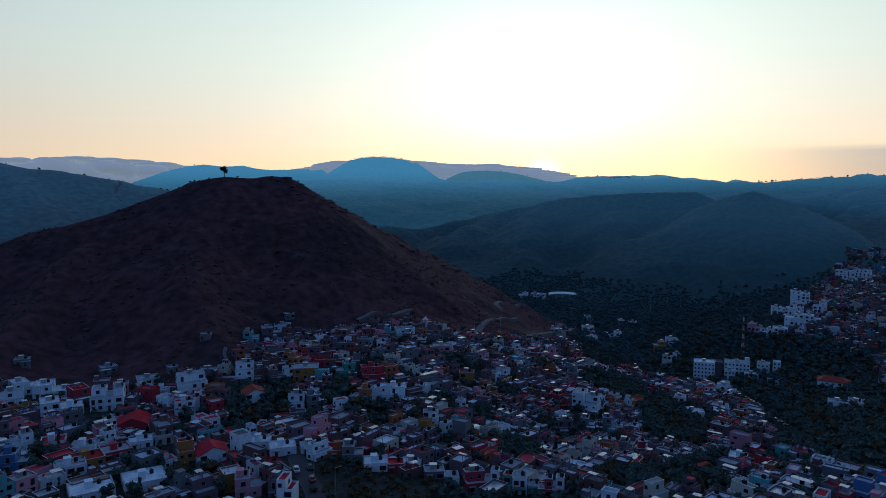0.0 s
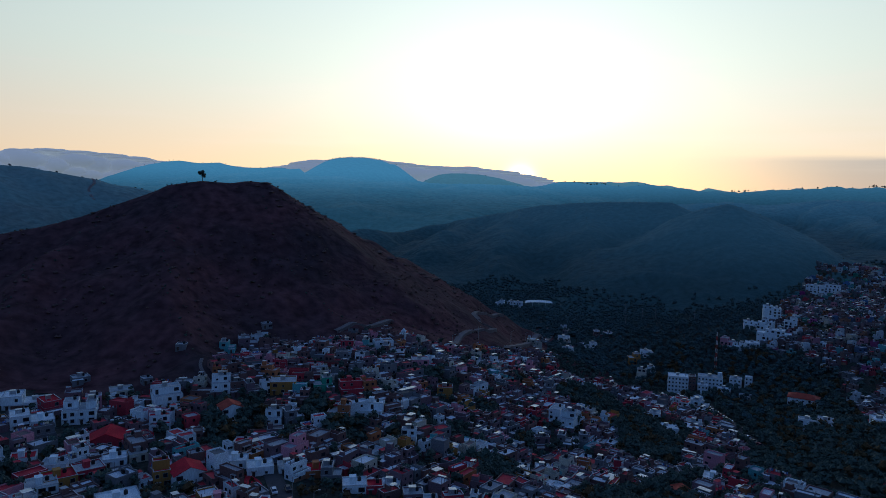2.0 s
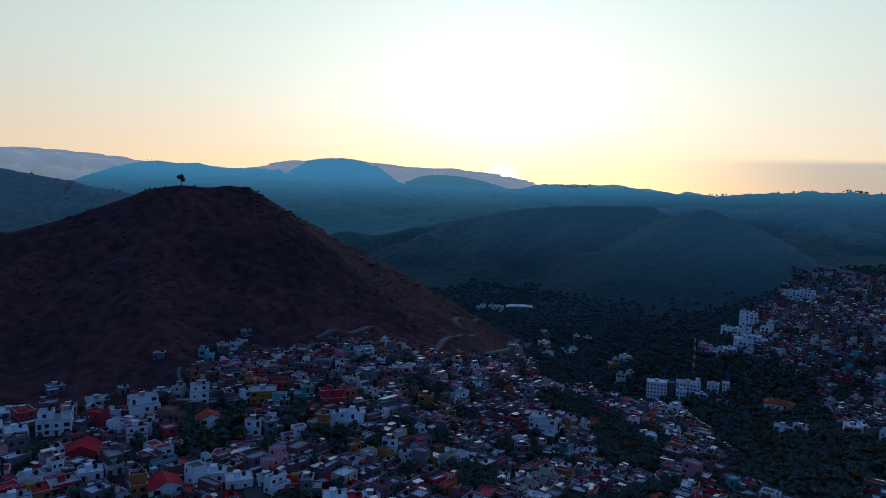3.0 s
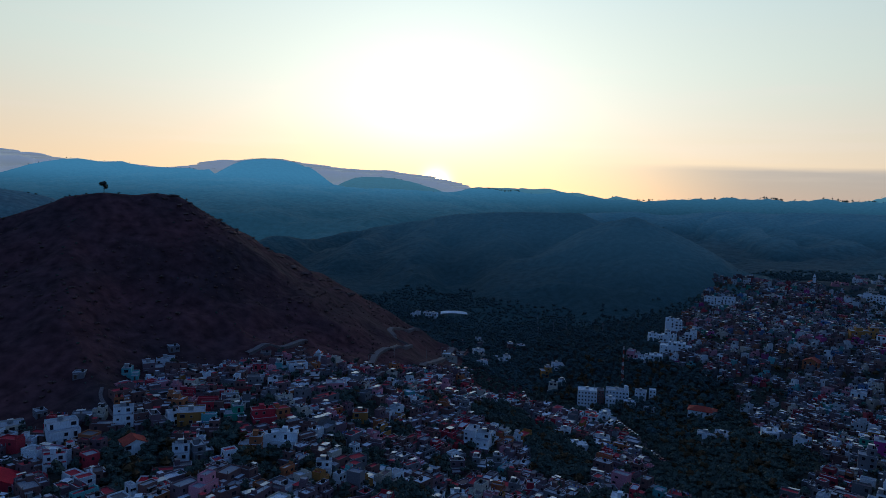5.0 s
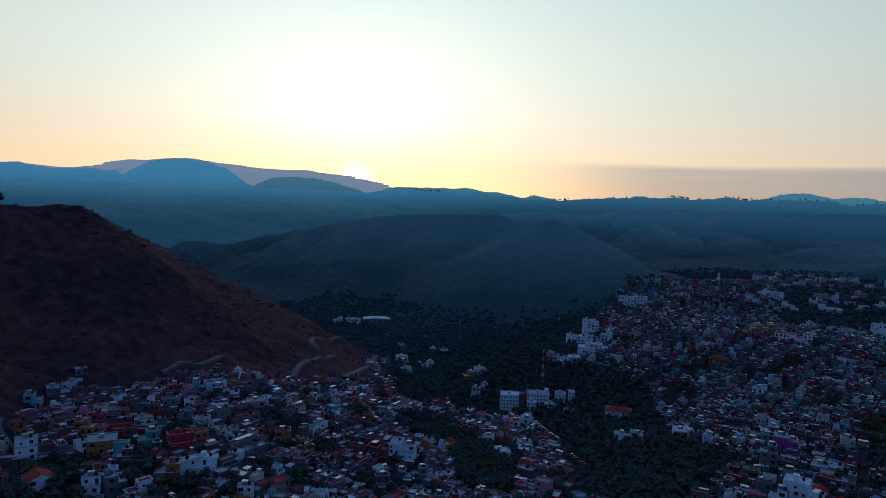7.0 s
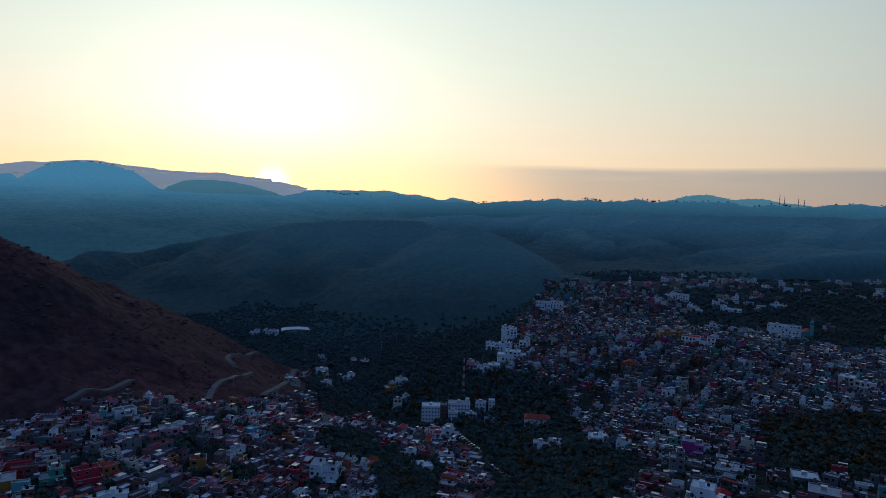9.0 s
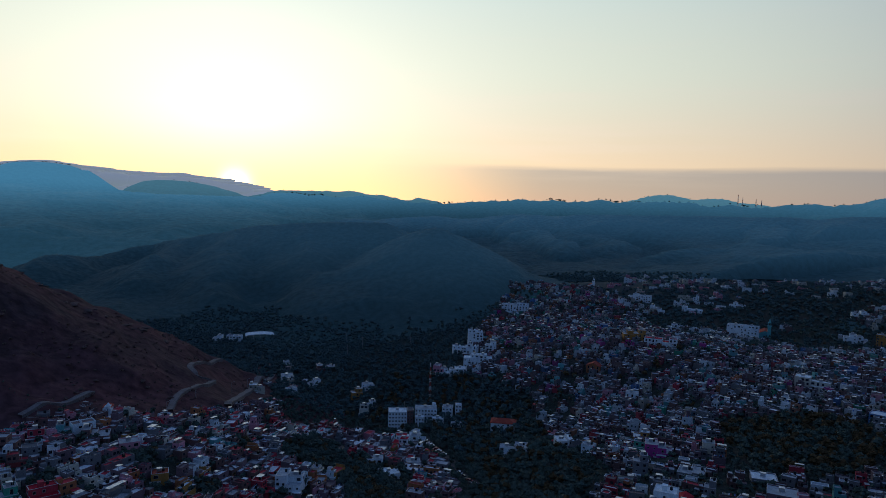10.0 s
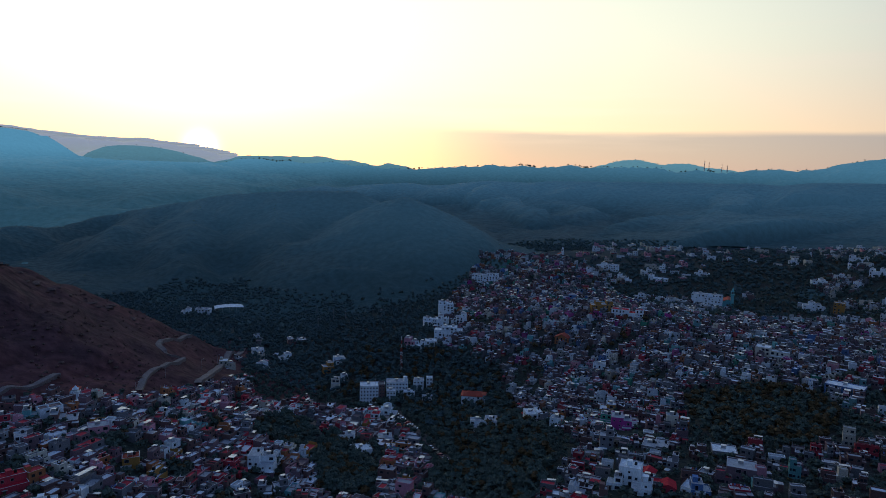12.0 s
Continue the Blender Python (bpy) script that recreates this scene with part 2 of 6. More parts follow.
CRESTS = {
    "near_hill": ((0.62, 90, 0.56), 4, [
        [(-420, 420, 78), (-360, 445, 93), (-300, 470, 108), (-260, 495, 119), (-226, 512, 131), (-190, 526, 147), (-170, 531, 150.5),
         (-150, 538, 149.5), (-138, 543, 151.5), (-124, 546, 150), (-118, 553, 143), (-105, 572, 135), (-80, 592, 120), (-51, 600, 105), (-24, 607, 92),
         (17, 614, 64), (57, 616, 42), (100, 618, 20)],
        [(-150, 545, 149), (-165, 620, 138), (-185, 690, 112), (-200, 760, 80)],
        [(-185, 526, 146), (-170, 460, 117), (-150, 400, 88), (-115, 345, 62)],
        [(-230, 510, 127), (-240, 440, 98), (-230, 370, 72), (-215, 310, 52)],
        [(-330, 458, 88), (-350, 380, 70), (-360, 300, 56)],
        [(-130, 545, 147), (-100, 470, 105), (-60, 430, 76), (-30, 405, 58)]]),
    "left_hill": ((0.40, 120, 0.34), 15, [
        [(-760, 640, 208), (-640, 720, 190), (-514, 798, 171), (-466, 827, 162), (-412, 856, 152), (-355, 880, 138), (-300, 905, 116), (-250, 930, 90)]]),
    "spur": ((0.48, 60, 0.42), 10, [
        [(40, 1520, 70), (120, 1450, 96), (200, 1375, 118), (280, 1300, 131), (360, 1255, 136), (445, 1222, 138), (466, 1212, 124), (468, 1150, 116), (432, 1060, 120)],
        [(40, 1520, 70), (-120, 1330, 66), (-190, 1150, 46), (-210, 1020, 30)], [(120, 1450, 96), (40, 1240, 74), (0, 1080, 48), (-10, 960, 26)],
        [(200, 1375, 118), (150, 1170, 84), (120, 1020, 50), (110, 920, 24)], [(310, 1280, 132), (280, 1110, 92), (250, 980, 56), (230, 900, 28)],
        [(428, 1040, 122), (420, 990, 133), (440, 972, 139), (462, 962, 130), (490, 950, 108), (528, 932, 84), (560, 900, 66), (586, 840, 58)]]),
    "backdrop_foothills": ((0.20, 150, 0.105), 30, [
        [(560, 2150, 96), (800, 2000, 118), (1100, 1800, 138), (1350, 1560, 150), (1600, 1300, 158), (1800, 1000, 175), (1950, 700, 190), (2000, 300, 180)],
        [(1100, 1800, 138), (980, 1500, 104), (900, 1250, 84)], [(1600, 1300, 158), (1350, 1080, 118), (1180, 900, 92)]]),
    "backdrop_main_range": ((0.34, 200, 0.112), 10, [
        [(-2400, 2500, 120), (-1800, 2900, 140), (-1391, 3104, 160), (-1311, 3138, 201), (-1156, 3199, 243), (-920, 3274, 241), (-629, 3342, 233), (-480, 3366, 262), (-450, 3370, 276), (-405, 3377, 297), (-340, 3384, 302),
         (-266, 3390, 302), (-210, 3394, 295), (-169, 3396, 282), (-90, 3400, 250), (-15, 3400, 222), (83, 3350, 203), (200, 3260, 190), (364, 3179, 174), (500, 3160, 190), (608, 3141, 203), (778, 3103, 196),
         (1126, 2994, 187), (1250, 2940, 178), (1359, 2895, 167)],
        [(-1300, 2150, 118), (-800, 1880, 108), (-400, 1720, 100), (-120, 1640, 94), (120, 1600, 84)], [(-400, 1720, 100), (-420, 1450, 74)]]),
    "backdrop_east_range": ((0.34, 200, 0.135), 10, [
        [(1359, 2895, 167), (1500, 2810, 182), (1634, 2749, 192), (1770, 2664, 190), (1890, 2581, 202), (2083, 2427, 197), (2250, 2250, 198),
         (2409, 2103, 203), (2470, 2030, 196), (2530, 1956, 197), (2600, 1860, 208), (2660, 1760, 228), (2740, 1640, 260), (2800, 1540, 272), (2900, 1350, 268), (3100, 900, 250), (3300, 200, 230)]]),
    "backdrop_far_range": ((0.40, 150, 0.15), 14, [
        [(-30, 4500, 160), (57, 4500, 208), (135, 4498, 259), (200, 4495, 268), (291, 4491, 270), (400, 4480, 258), (512, 4471, 239), (660, 4451, 194)],
        [(760, 4440, 190), (970, 4395, 227), (1180, 4344, 222), (1270, 4320, 230), (1337, 4298, 240), (1420, 4270, 225), (1495, 4245, 211), (1668, 4180, 198), (1761, 4141, 205), (1860, 4095, 180), (1992, 4035, 154)],
        [(2700, 3600, 150), (2827, 3500, 188), (2931, 3413, 234), (3040, 3315, 266), (3098, 3261, 269), (3197, 3164, 241), (3306, 3050, 252), (3410, 2933, 226), (3500, 2800, 190)]]),
}


def lattice(x, y, seed):
    """Smooth value noise in -1..1 on a unit lattice."""
    xi, yi = np.floor(x).astype(np.int64), np.floor(y).astype(np.int64)
    u, v = x - xi, y - yi
    u, v = u * u * (3 - 2 * u), v * v * (3 - 2 * v)

    def corner(i, j):
        h = (i * 374761393 + j * 668265263 + seed * 974634777) & 0x7FFFFFFF
        h = ((h ^ (h >> 13)) * 1274126177) & 0x7FFFFFFF
        return ((h ^ (h >> 16)) & 0xFFFF) / 32767.5 - 1
    a, b, c, d = corner(xi, yi), corner(xi + 1, yi), corner(xi, yi + 1), corner(xi + 1, yi + 1)
    return (a * (1 - u) + b * u) * (1 - v) + (c * (1 - u) + d * u) * v


def fractal(x, y, size, octaves, seed):
    total, gain = 0 * x, 1.0
    for k in range(octaves):
        total = total + gain * lattice(x / size * 2 ** k + 17.3 * k, y / size * 2 ** k - 9.1 * k, seed + k)
        gain *= 0.5
    return total


def valley(x, y):
    """Height of the valley floor and the town slopes."""
    x, y = np.asarray(x, float), np.asarray(y, float)
    z = 22 + 0 * x
    for kx, ky, size, lift in KNOLLS:
        z = z + lift * np.exp(-((x - kx) ** 2 + (y - ky) ** 2) / (2 * size * size))
    far = np.clip((np.hypot(x, y) - 900) / 2500, 0, 1)
    return z + 30 * far + (1 + 5 * far) * fractal(x, y, 70 + 0 * x, 3, 5)


def crest_height(name, x, y):
    """Height of a hill by the distance from its crest lines."""
    (steep, near, gentle), soft, lines = CRESTS[name]
    x, y = np.asarray(x, float), np.asarray(y, float)
    best, along, off = np.full(x.shape, -500.0), 0 * x, 0 * x
    run = 0.0
    for line in lines:
        for (ax, ay, az), (bx, by, bz) in zip(line, line[1:]):
            dx, dy = bx - ax, by - ay
            s = np.clip(((x - ax) * dx + (y - ay) * dy) / (dx * dx + dy * dy), 0, 1)
            d = np.sqrt((x - ax - s * dx) ** 2 + (y - ay - s * dy) ** 2 + soft * soft) - soft
            h = az + s * (bz - az) - steep * np.minimum(d, near) - gentle * np.maximum(d - near, 0)
            win = h > best
            length = np.hypot(dx, dy)
            along, off = np.where(win, run + s * length, along), np.where(win, d, off)
            best = np.maximum(best, h)
            run += length
    scale = {"backdrop_foothills": 2.2, "backdrop_main_range": 3.0, "backdrop_east_range": 3.0, "backdrop_far_range": 3.0, "spur": 1.6, "left_hill": 1.5}.get(name, 1.0)
    gully = np.abs(fractal(x, y, 90.0 * scale, 4, 11))
    deep = np.clip((np.max([p[2] for l in lines for p in l]) - best) / 60, 0.08, 1)
    if name.startswith("backdrop"):
        # side ridges and ravines running down from the crest
        rib = np.abs(fractal(along + 40 * gully, off * 0.14, 220.0, 3, 23))
        best = best - deep * 46 * rib * np.clip(off / 150, 0, 1) + deep * 9
    if name in ("near_hill", "spur", "left_hill"):
        # rock ledges that step down the slope, and a few long ravines
        warp = fractal(x, y, 60.0, 3, 31)
        best = best + deep * (1.1 * np.sin(best / 2.6 + 2.2 * warp) * np.clip(0.5 + warp, 0, 1) - (14 if name == "spur" else 5) * np.clip(np.abs(fractal(x, y, 150.0, 3, 41)) - 0.25, 0, 1))
    return best - deep * 9 * scale * gully + deep * 2.5 * scale


def hill_height(name, x, y):
    """A hill melting into the valley at its foot."""
    base, k = valley(x, y), 5.0 if name in ("near_hill", "left_hill", "spur") else 9.0
    return base + k * np.logaddexp(0, (crest_height(name, x, y) - base) / k)


def land(x, y):
    """Height of whatever surface lies on top."""
    return np.max([hill_height(n, x, y) for n in CRESTS], axis=0)

# mesh building


class Solid:
    """Collects boxes, prisms and drums into one mesh."""

    def __init__(self):
        self.v, self.f, self.m = [], [], []

    def face(self, pts, mat=0):
        n = len(self.v)
        self.v.extend(pts)
        self.f.append(tuple(range(n, n + len(pts))))
        self.m.append(mat)

    def box(self, x0, x1, y0, y1, z0, z1, mat=0, bottom=True):
        n = len(self.v)
        self.v.extend([(x0, y0, z0), (x1, y0, z0), (x1, y1, z0), (x0, y1, z0), (x0, y0, z1), (x1, y0, z1), (x1, y1, z1), (x0, y1, z1)])
        fs = [(0, 1, 5, 4), (1, 2, 6, 5), (2, 3, 7, 6), (3, 0, 4, 7), (4, 5, 6, 7)] + ([(3, 2, 1, 0)] if bottom else [])
        self.f.extend(tuple(n + i for i in q) for q in fs)
        self.m.extend([mat] * len(fs))
        return self

    def shell(self, x0, x1, y0, y1, z0, z1, t, inner):
        """Four walls as one piece, open above inner."""
        n = len(self.v)
        for a, z in ((0, z0), (0, z1), (t, z1), (t, inner)):
            self.v.extend([(x0 + a, y0 + a, z), (x1 - a, y0 + a, z), (x1 - a, y1 - a, z), (x0 + a, y1 - a, z)])
        for r in range(3):
            for k in range(4):
                m = (k + 1) % 4
                self.f.append((n + 4 * r + k, n + 4 * r + m, n + 4 * r + 4 + m, n + 4 * r + 4 + k))
                self.m.append(0)
        return self

    def drum(self, x, y, z0, z1, r0, r1, sides=10, mat=0):
        n = len(self.v)
        for z, r in ((z0, r0), (z1, r1)):
            self.v.extend((x + r * math.cos(2 * math.pi * i / sides), y + r * math.sin(2 * math.pi * i / sides), z) for i in range(sides))
        for i in range(sides):
            j = (i + 1) % sides
            self.f.append((n + i, n + j, n + sides + j, n + sides + i))
        self.f.append(tuple(n + sides + i for i in range(sides)))
        self.f.append(tuple(n + sides - 1 - i for i in range(sides)))
        self.m.extend([mat] * (sides + 2))
        return self

    def rod(self, a, b, r, mat=0, sides=4):
        a, b = Vector(a), Vector(b)
        q = (b - a).to_track_quat("Z", "Y")
        n = len(self.v)
        for p in (a, b):
            self.v.extend(tuple(p + q @ Vector((r * math.cos(2 * math.pi * (i + 0.5) / sides), r * math.sin(2 * math.pi * (i + 0.5) / sides), 0))) for i in range(sides))
        for i in range(sides):
            j = (i + 1) % sides
            self.f.append((n + i, n + j, n + sides + j, n + sides + i))
        self.f.extend([tuple(n + sides + i for i in range(sides)), tuple(n + sides - 1 - i for i in range(sides))])
        self.m.extend([mat] * (sides + 2))
        return self

    def mesh(self, name, mats):
        me = bpy.data.meshes.new(name)
        me.from_pydata(self.v, [], self.f)
        for m in mats:
            me.materials.append(m)
        me.polygons.foreach_set("material_index", self.m)
        me.update()
        return me


def part(name, solid, mats, parent=None, label="", at=None):
    me = solid if isinstance(solid, bpy.types.Mesh) else solid.mesh(name, mats if isinstance(mats, (list, tuple)) else [mats])
    ob = new(name, me)
    if parent:
        ob.parent = parent
    if at is not None:
        ob.matrix_basis = at
    return tagged(ob, label)


_step = 4.0
_gx, _gy = np.meshgrid(np.arange(-640, 1300, _step), np.arange(80, 1140, _step))
_gz = land(_gx, _gy).tolist()


def ground_z(x, y):
    """Height of the land at a place near the town."""
    u, v = (x + 640) / _step, (y - 80) / _step
    i, j = int(u), int(v)
    if not (0 <= i < len(_gz[0]) - 1 and 0 <= j < len(_gz) - 1):
        return float(land(np.array([float(x)]), np.array([float(y)]))[0])
    u, v = u - i, v - j
    return (_gz[j][i] * (1 - u) + _gz[j][i + 1] * u) * (1 - v) + (_gz[j + 1][i] * (1 - u) + _gz[j + 1][i + 1] * u) * v


def graded(lo, hi, fine, a, b, cap):
    """Grid lines: even between a and b, then widening up to cap."""
    mid = list(np.arange(a, b + 0.1, fine))
    left, step, p = [], fine, a
    while p > lo:
        step = min(step * 1.06, cap)
        p -= step
        left.append(p)
    right, step, p = [], fine, b
    while p < hi:
        step = min(step * 1.06, cap)
        p += step
        right.append(p)
    return np.array(left[::-1] + mid + right)


def sheet(name, xs, ys, height, keep, mat, label, category):
    """A sheet of land over grid lines, with the cells that keep() wants."""
    gx, gy = np.meshgrid(xs, ys)
    gz = height(gx, gy)
    nx, ny = len(xs), len(ys)
    idx = np.arange(nx * ny).reshape(ny, nx)
    quads = np.stack([idx[:-1, :-1], idx[:-1, 1:], idx[1:, 1:], idx[1:, :-1]], -1).reshape(-1, 4)
    if keep is not None:
        ok = keep(gx, gy, gz)
        cell = ok[:-1, :-1] | ok[:-1, 1:] | ok[1:, 1:] | ok[1:, :-1]
        quads = quads[cell.reshape(-1)]
    used, inverse = np.unique(quads, return_inverse=True)
    pts = np.stack([gx.reshape(-1), gy.reshape(-1), gz.reshape(-1)], 1)[used]
    me = bpy.data.meshes.new(name)
    me.from_pydata(pts.tolist(), [], inverse.reshape(-1, 4).tolist())
    me.materials.append(mat)
    me.polygons.foreach_set("use_smooth", [True] * len(me.polygons))
    me.update()
    return tagged(new(name, me), label, category, kind="structure")


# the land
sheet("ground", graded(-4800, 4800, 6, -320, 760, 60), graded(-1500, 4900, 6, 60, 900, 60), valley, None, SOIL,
      "scrubby valley floor of dark soil and dry grass, haze-tinted far off", "ground")


def hill(name, xs, ys, mat, label):
    sheet(name, xs, ys, lambda x, y: hill_height(name, x, y), lambda x, y, z: z > valley(x, y) + (3.0 if name == "backdrop_foothills" else 0.4), mat, label, "hill")


hill("near_hill", np.arange(-560, 260, 4.0), np.arange(180, 1000, 4.0), DRY, "steep brown hill of dry grass and scattered scrub above the town")
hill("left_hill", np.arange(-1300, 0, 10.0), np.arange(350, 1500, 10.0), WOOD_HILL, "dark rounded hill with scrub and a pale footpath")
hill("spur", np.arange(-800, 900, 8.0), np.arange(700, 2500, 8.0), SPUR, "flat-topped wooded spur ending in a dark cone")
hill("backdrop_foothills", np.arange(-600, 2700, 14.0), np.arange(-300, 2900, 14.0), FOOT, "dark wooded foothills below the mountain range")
hill("backdrop_main_range", graded(-3600, 2600, 24, -1500, 1500, 40), graded(1200, 4300, 24, 1700, 3700, 40), RANGE, "long mountain range with a flat-topped summit, teal with painted haze")
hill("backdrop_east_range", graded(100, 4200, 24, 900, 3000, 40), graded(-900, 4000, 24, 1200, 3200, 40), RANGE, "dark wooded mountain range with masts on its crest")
hill("backdrop_far_range", graded(-900, 4300, 28, -200, 3600, 40), graded(2200, 4900, 28, 2600, 4700, 40), FAR, "distant mountain crests on the horizon, pale with painted haze")

# houses
_made = {}


def window_mesh(w, h, frame_mat):
    """A frame with a deep reveal, and the same with its glass."""
    key = ("window", w, h, frame_mat.name)
    if key not in _made:
        t = 0.1

        def ring(a, b, c, d, y):
            return [(a, y, c), (b, y, c), (b, y, d), (a, y, d)]
        v = ring(-w / 2 - t, w / 2 + t, -t, h + t, 0.06) + ring(-w / 2 - t, w / 2 + t, -t, h + t, -0.09) + ring(-w / 2, w / 2, 0, h, -0.09) + ring(-w / 2, w / 2, 0, h, -0.03)
        f = []
        for r in range(3):
            for k in range(4):
                m = (k + 1) % 4
                f.append((4 * r + k, 4 * r + m, 4 * r + 4 + m, 4 * r + 4 + k))
        s = Solid()
        s.v, s.f, s.m = list(v), list(f), [0] * len(f)
        _made[key] = s.mesh("window", [frame_mat])
        s.f.append((12, 13, 14, 15))
        s.m.append(1)
        _made[key + ("whole",)] = s.mesh("window", [frame_mat, GLASS])
        _made[key + ("pane",)] = Solid().box(-w / 2, w / 2, -0.035, 0.04, 0, h).mesh("pane", [GLASS])
    return _made[key], _made[key + ("pane",)], _made[key + ("whole",)]


def window(parent, x, y, z, turn, w=1.05, h=1.15, pane=False, frame_mat=None):
    me, glass, whole = window_mesh(w, h, frame_mat or FRAME)
    ob = part("window", me if pane else whole, None, parent, at=pose(x, y, z, 0, 0, turn))
    if pane:
        part("pane", glass, None, ob, "dark glass pane")
    return ob


STOREY = 2.7


def blocks(w, d, floors, form):
    """The box or two boxes that make up a house: x0, x1, y0, y1, foot, top."""
    h = floors * STOREY
    if form == 0 or floors < 2:
        return [(-w / 2, w / 2, -d / 2, d / 2, -5, h)]
    low = (-w / 2, w / 2, -d / 2, d / 2, -5, h - STOREY)
    if form == 1:
        return [low, (-w / 2 + 0.03, w / 2 - 0.03, -d * 0.08, d / 2 - 0.03, h - STOREY - 0.1, h)]
    if form == 2:
        return [low, (-w / 2 + 0.03, w * 0.08, -d / 2 + 0.03, d / 2 - 0.03, h - STOREY - 0.1, h)]
    return [low, (-w * 0.05, w / 2 - 0.03, -d * 0.25, d / 2 - 0.03, h - STOREY - 0.1, h)]


def wall_mesh(w, d, h, roof, block=None):
    block = block or (-w / 2, w / 2, -d / 2, d / 2, -5, h)
    key = ("wall", block, roof)
    if key not in _made:
        x0, x1, y0, y1, z0, z1 = block
        s = Solid().shell(x0, x1, y0, y1, z0, z1 + (0.5 if roof == "flat" else 0.0), 0.22, z1 - 0.2)
        if roof == "gable":
            for a, b in (((x0, y0), (x1, y0)), ((x1, y1), (x0, y1))):
                s.face([(*a, z1), (*b, z1), (0, a[1], z1 + w * 0.22)])
        _made[key] = s.mesh("wall", [WALL_MAT["white"]])
    return _made[key]


def coping_mesh(block):
    """A pale lip along the parapet."""
    key = ("coping", block)
    if key not in _made:
        x0, x1, y0, y1, z0, z1 = block
        _made[key] = Solid().shell(x0 - 0.05, x1 + 0.05, y0 - 0.05, y1 + 0.05, z1 + 0.5, z1 + 0.58, 0.30, z1 + 0.5).mesh("coping", [COPING])
    return _made[key]


def roof_mesh(w, d, h, roof, block=None):
    block = block or (-w / 2, w / 2, -d / 2, d / 2, -5, h)
    key = ("roof", block, roof)
    if key not in _made:
        s = Solid()
        if roof == "flat":
            x0, x1, y0, y1, z0, z1 = block
            s.box(x0 + 0.2, x1 - 0.2, y0 + 0.2, y1 - 0.2, z1 - 0.15, z1 + 0.05)
        elif roof == "gable":
            r, e = w * 0.22, 0.4
            k = r / (w / 2)
            for sx in (-1, 1):
                p = [(sx * (w / 2 + e), -d / 2 - e, h - e * k), (sx * (w / 2 + e), d / 2 + e, h - e * k), (0, d / 2 + e, h + r), (0, -d / 2 - e, h + r)]
                q = [(a, b, c + 0.16) for a, b, c in p]
                p, q = (p, q) if sx > 0 else (p[::-1], q[::-1])
                s.face(q), s.face(p[::-1])
                for i in range(4):
                    j = (i + 1) % 4
                    s.face([p[i], p[j], q[j], q[i]])
        else:
            e, r = 0.5, min(w, d) * 0.22
            a, b = w / 2 + e, d / 2 + e
            ridge = max(w - d, 0.6) / 2
            low = [(-a, -b, h), (a, -b, h), (a, b, h), (-a, b, h)]
            l2 = [(x, y, z + 0.18) for x, y, z in low]
            r0, r1 = (-ridge, 0, h + r), (ridge, 0, h + r)
            s.face(low[::-1])
            for i in range(4):
                j = (i + 1) % 4
                s.face([low[i], low[j], l2[j], l2[i]])
            s.face([l2[0], l2[1], r1, r0]), s.face([l2[2], l2[3], r0, r1]), s.face([l2[1], l2[2], r1]), s.face([l2[3], l2[0], r0])
        _made[key] = s.mesh("roof", [ROOF_MAT["concrete"]])
    return _made[key]


def paint(ob, mat):
    ob.material_slots[0].link = "OBJECT"
    ob.material_slots[0].material = mat
    return ob


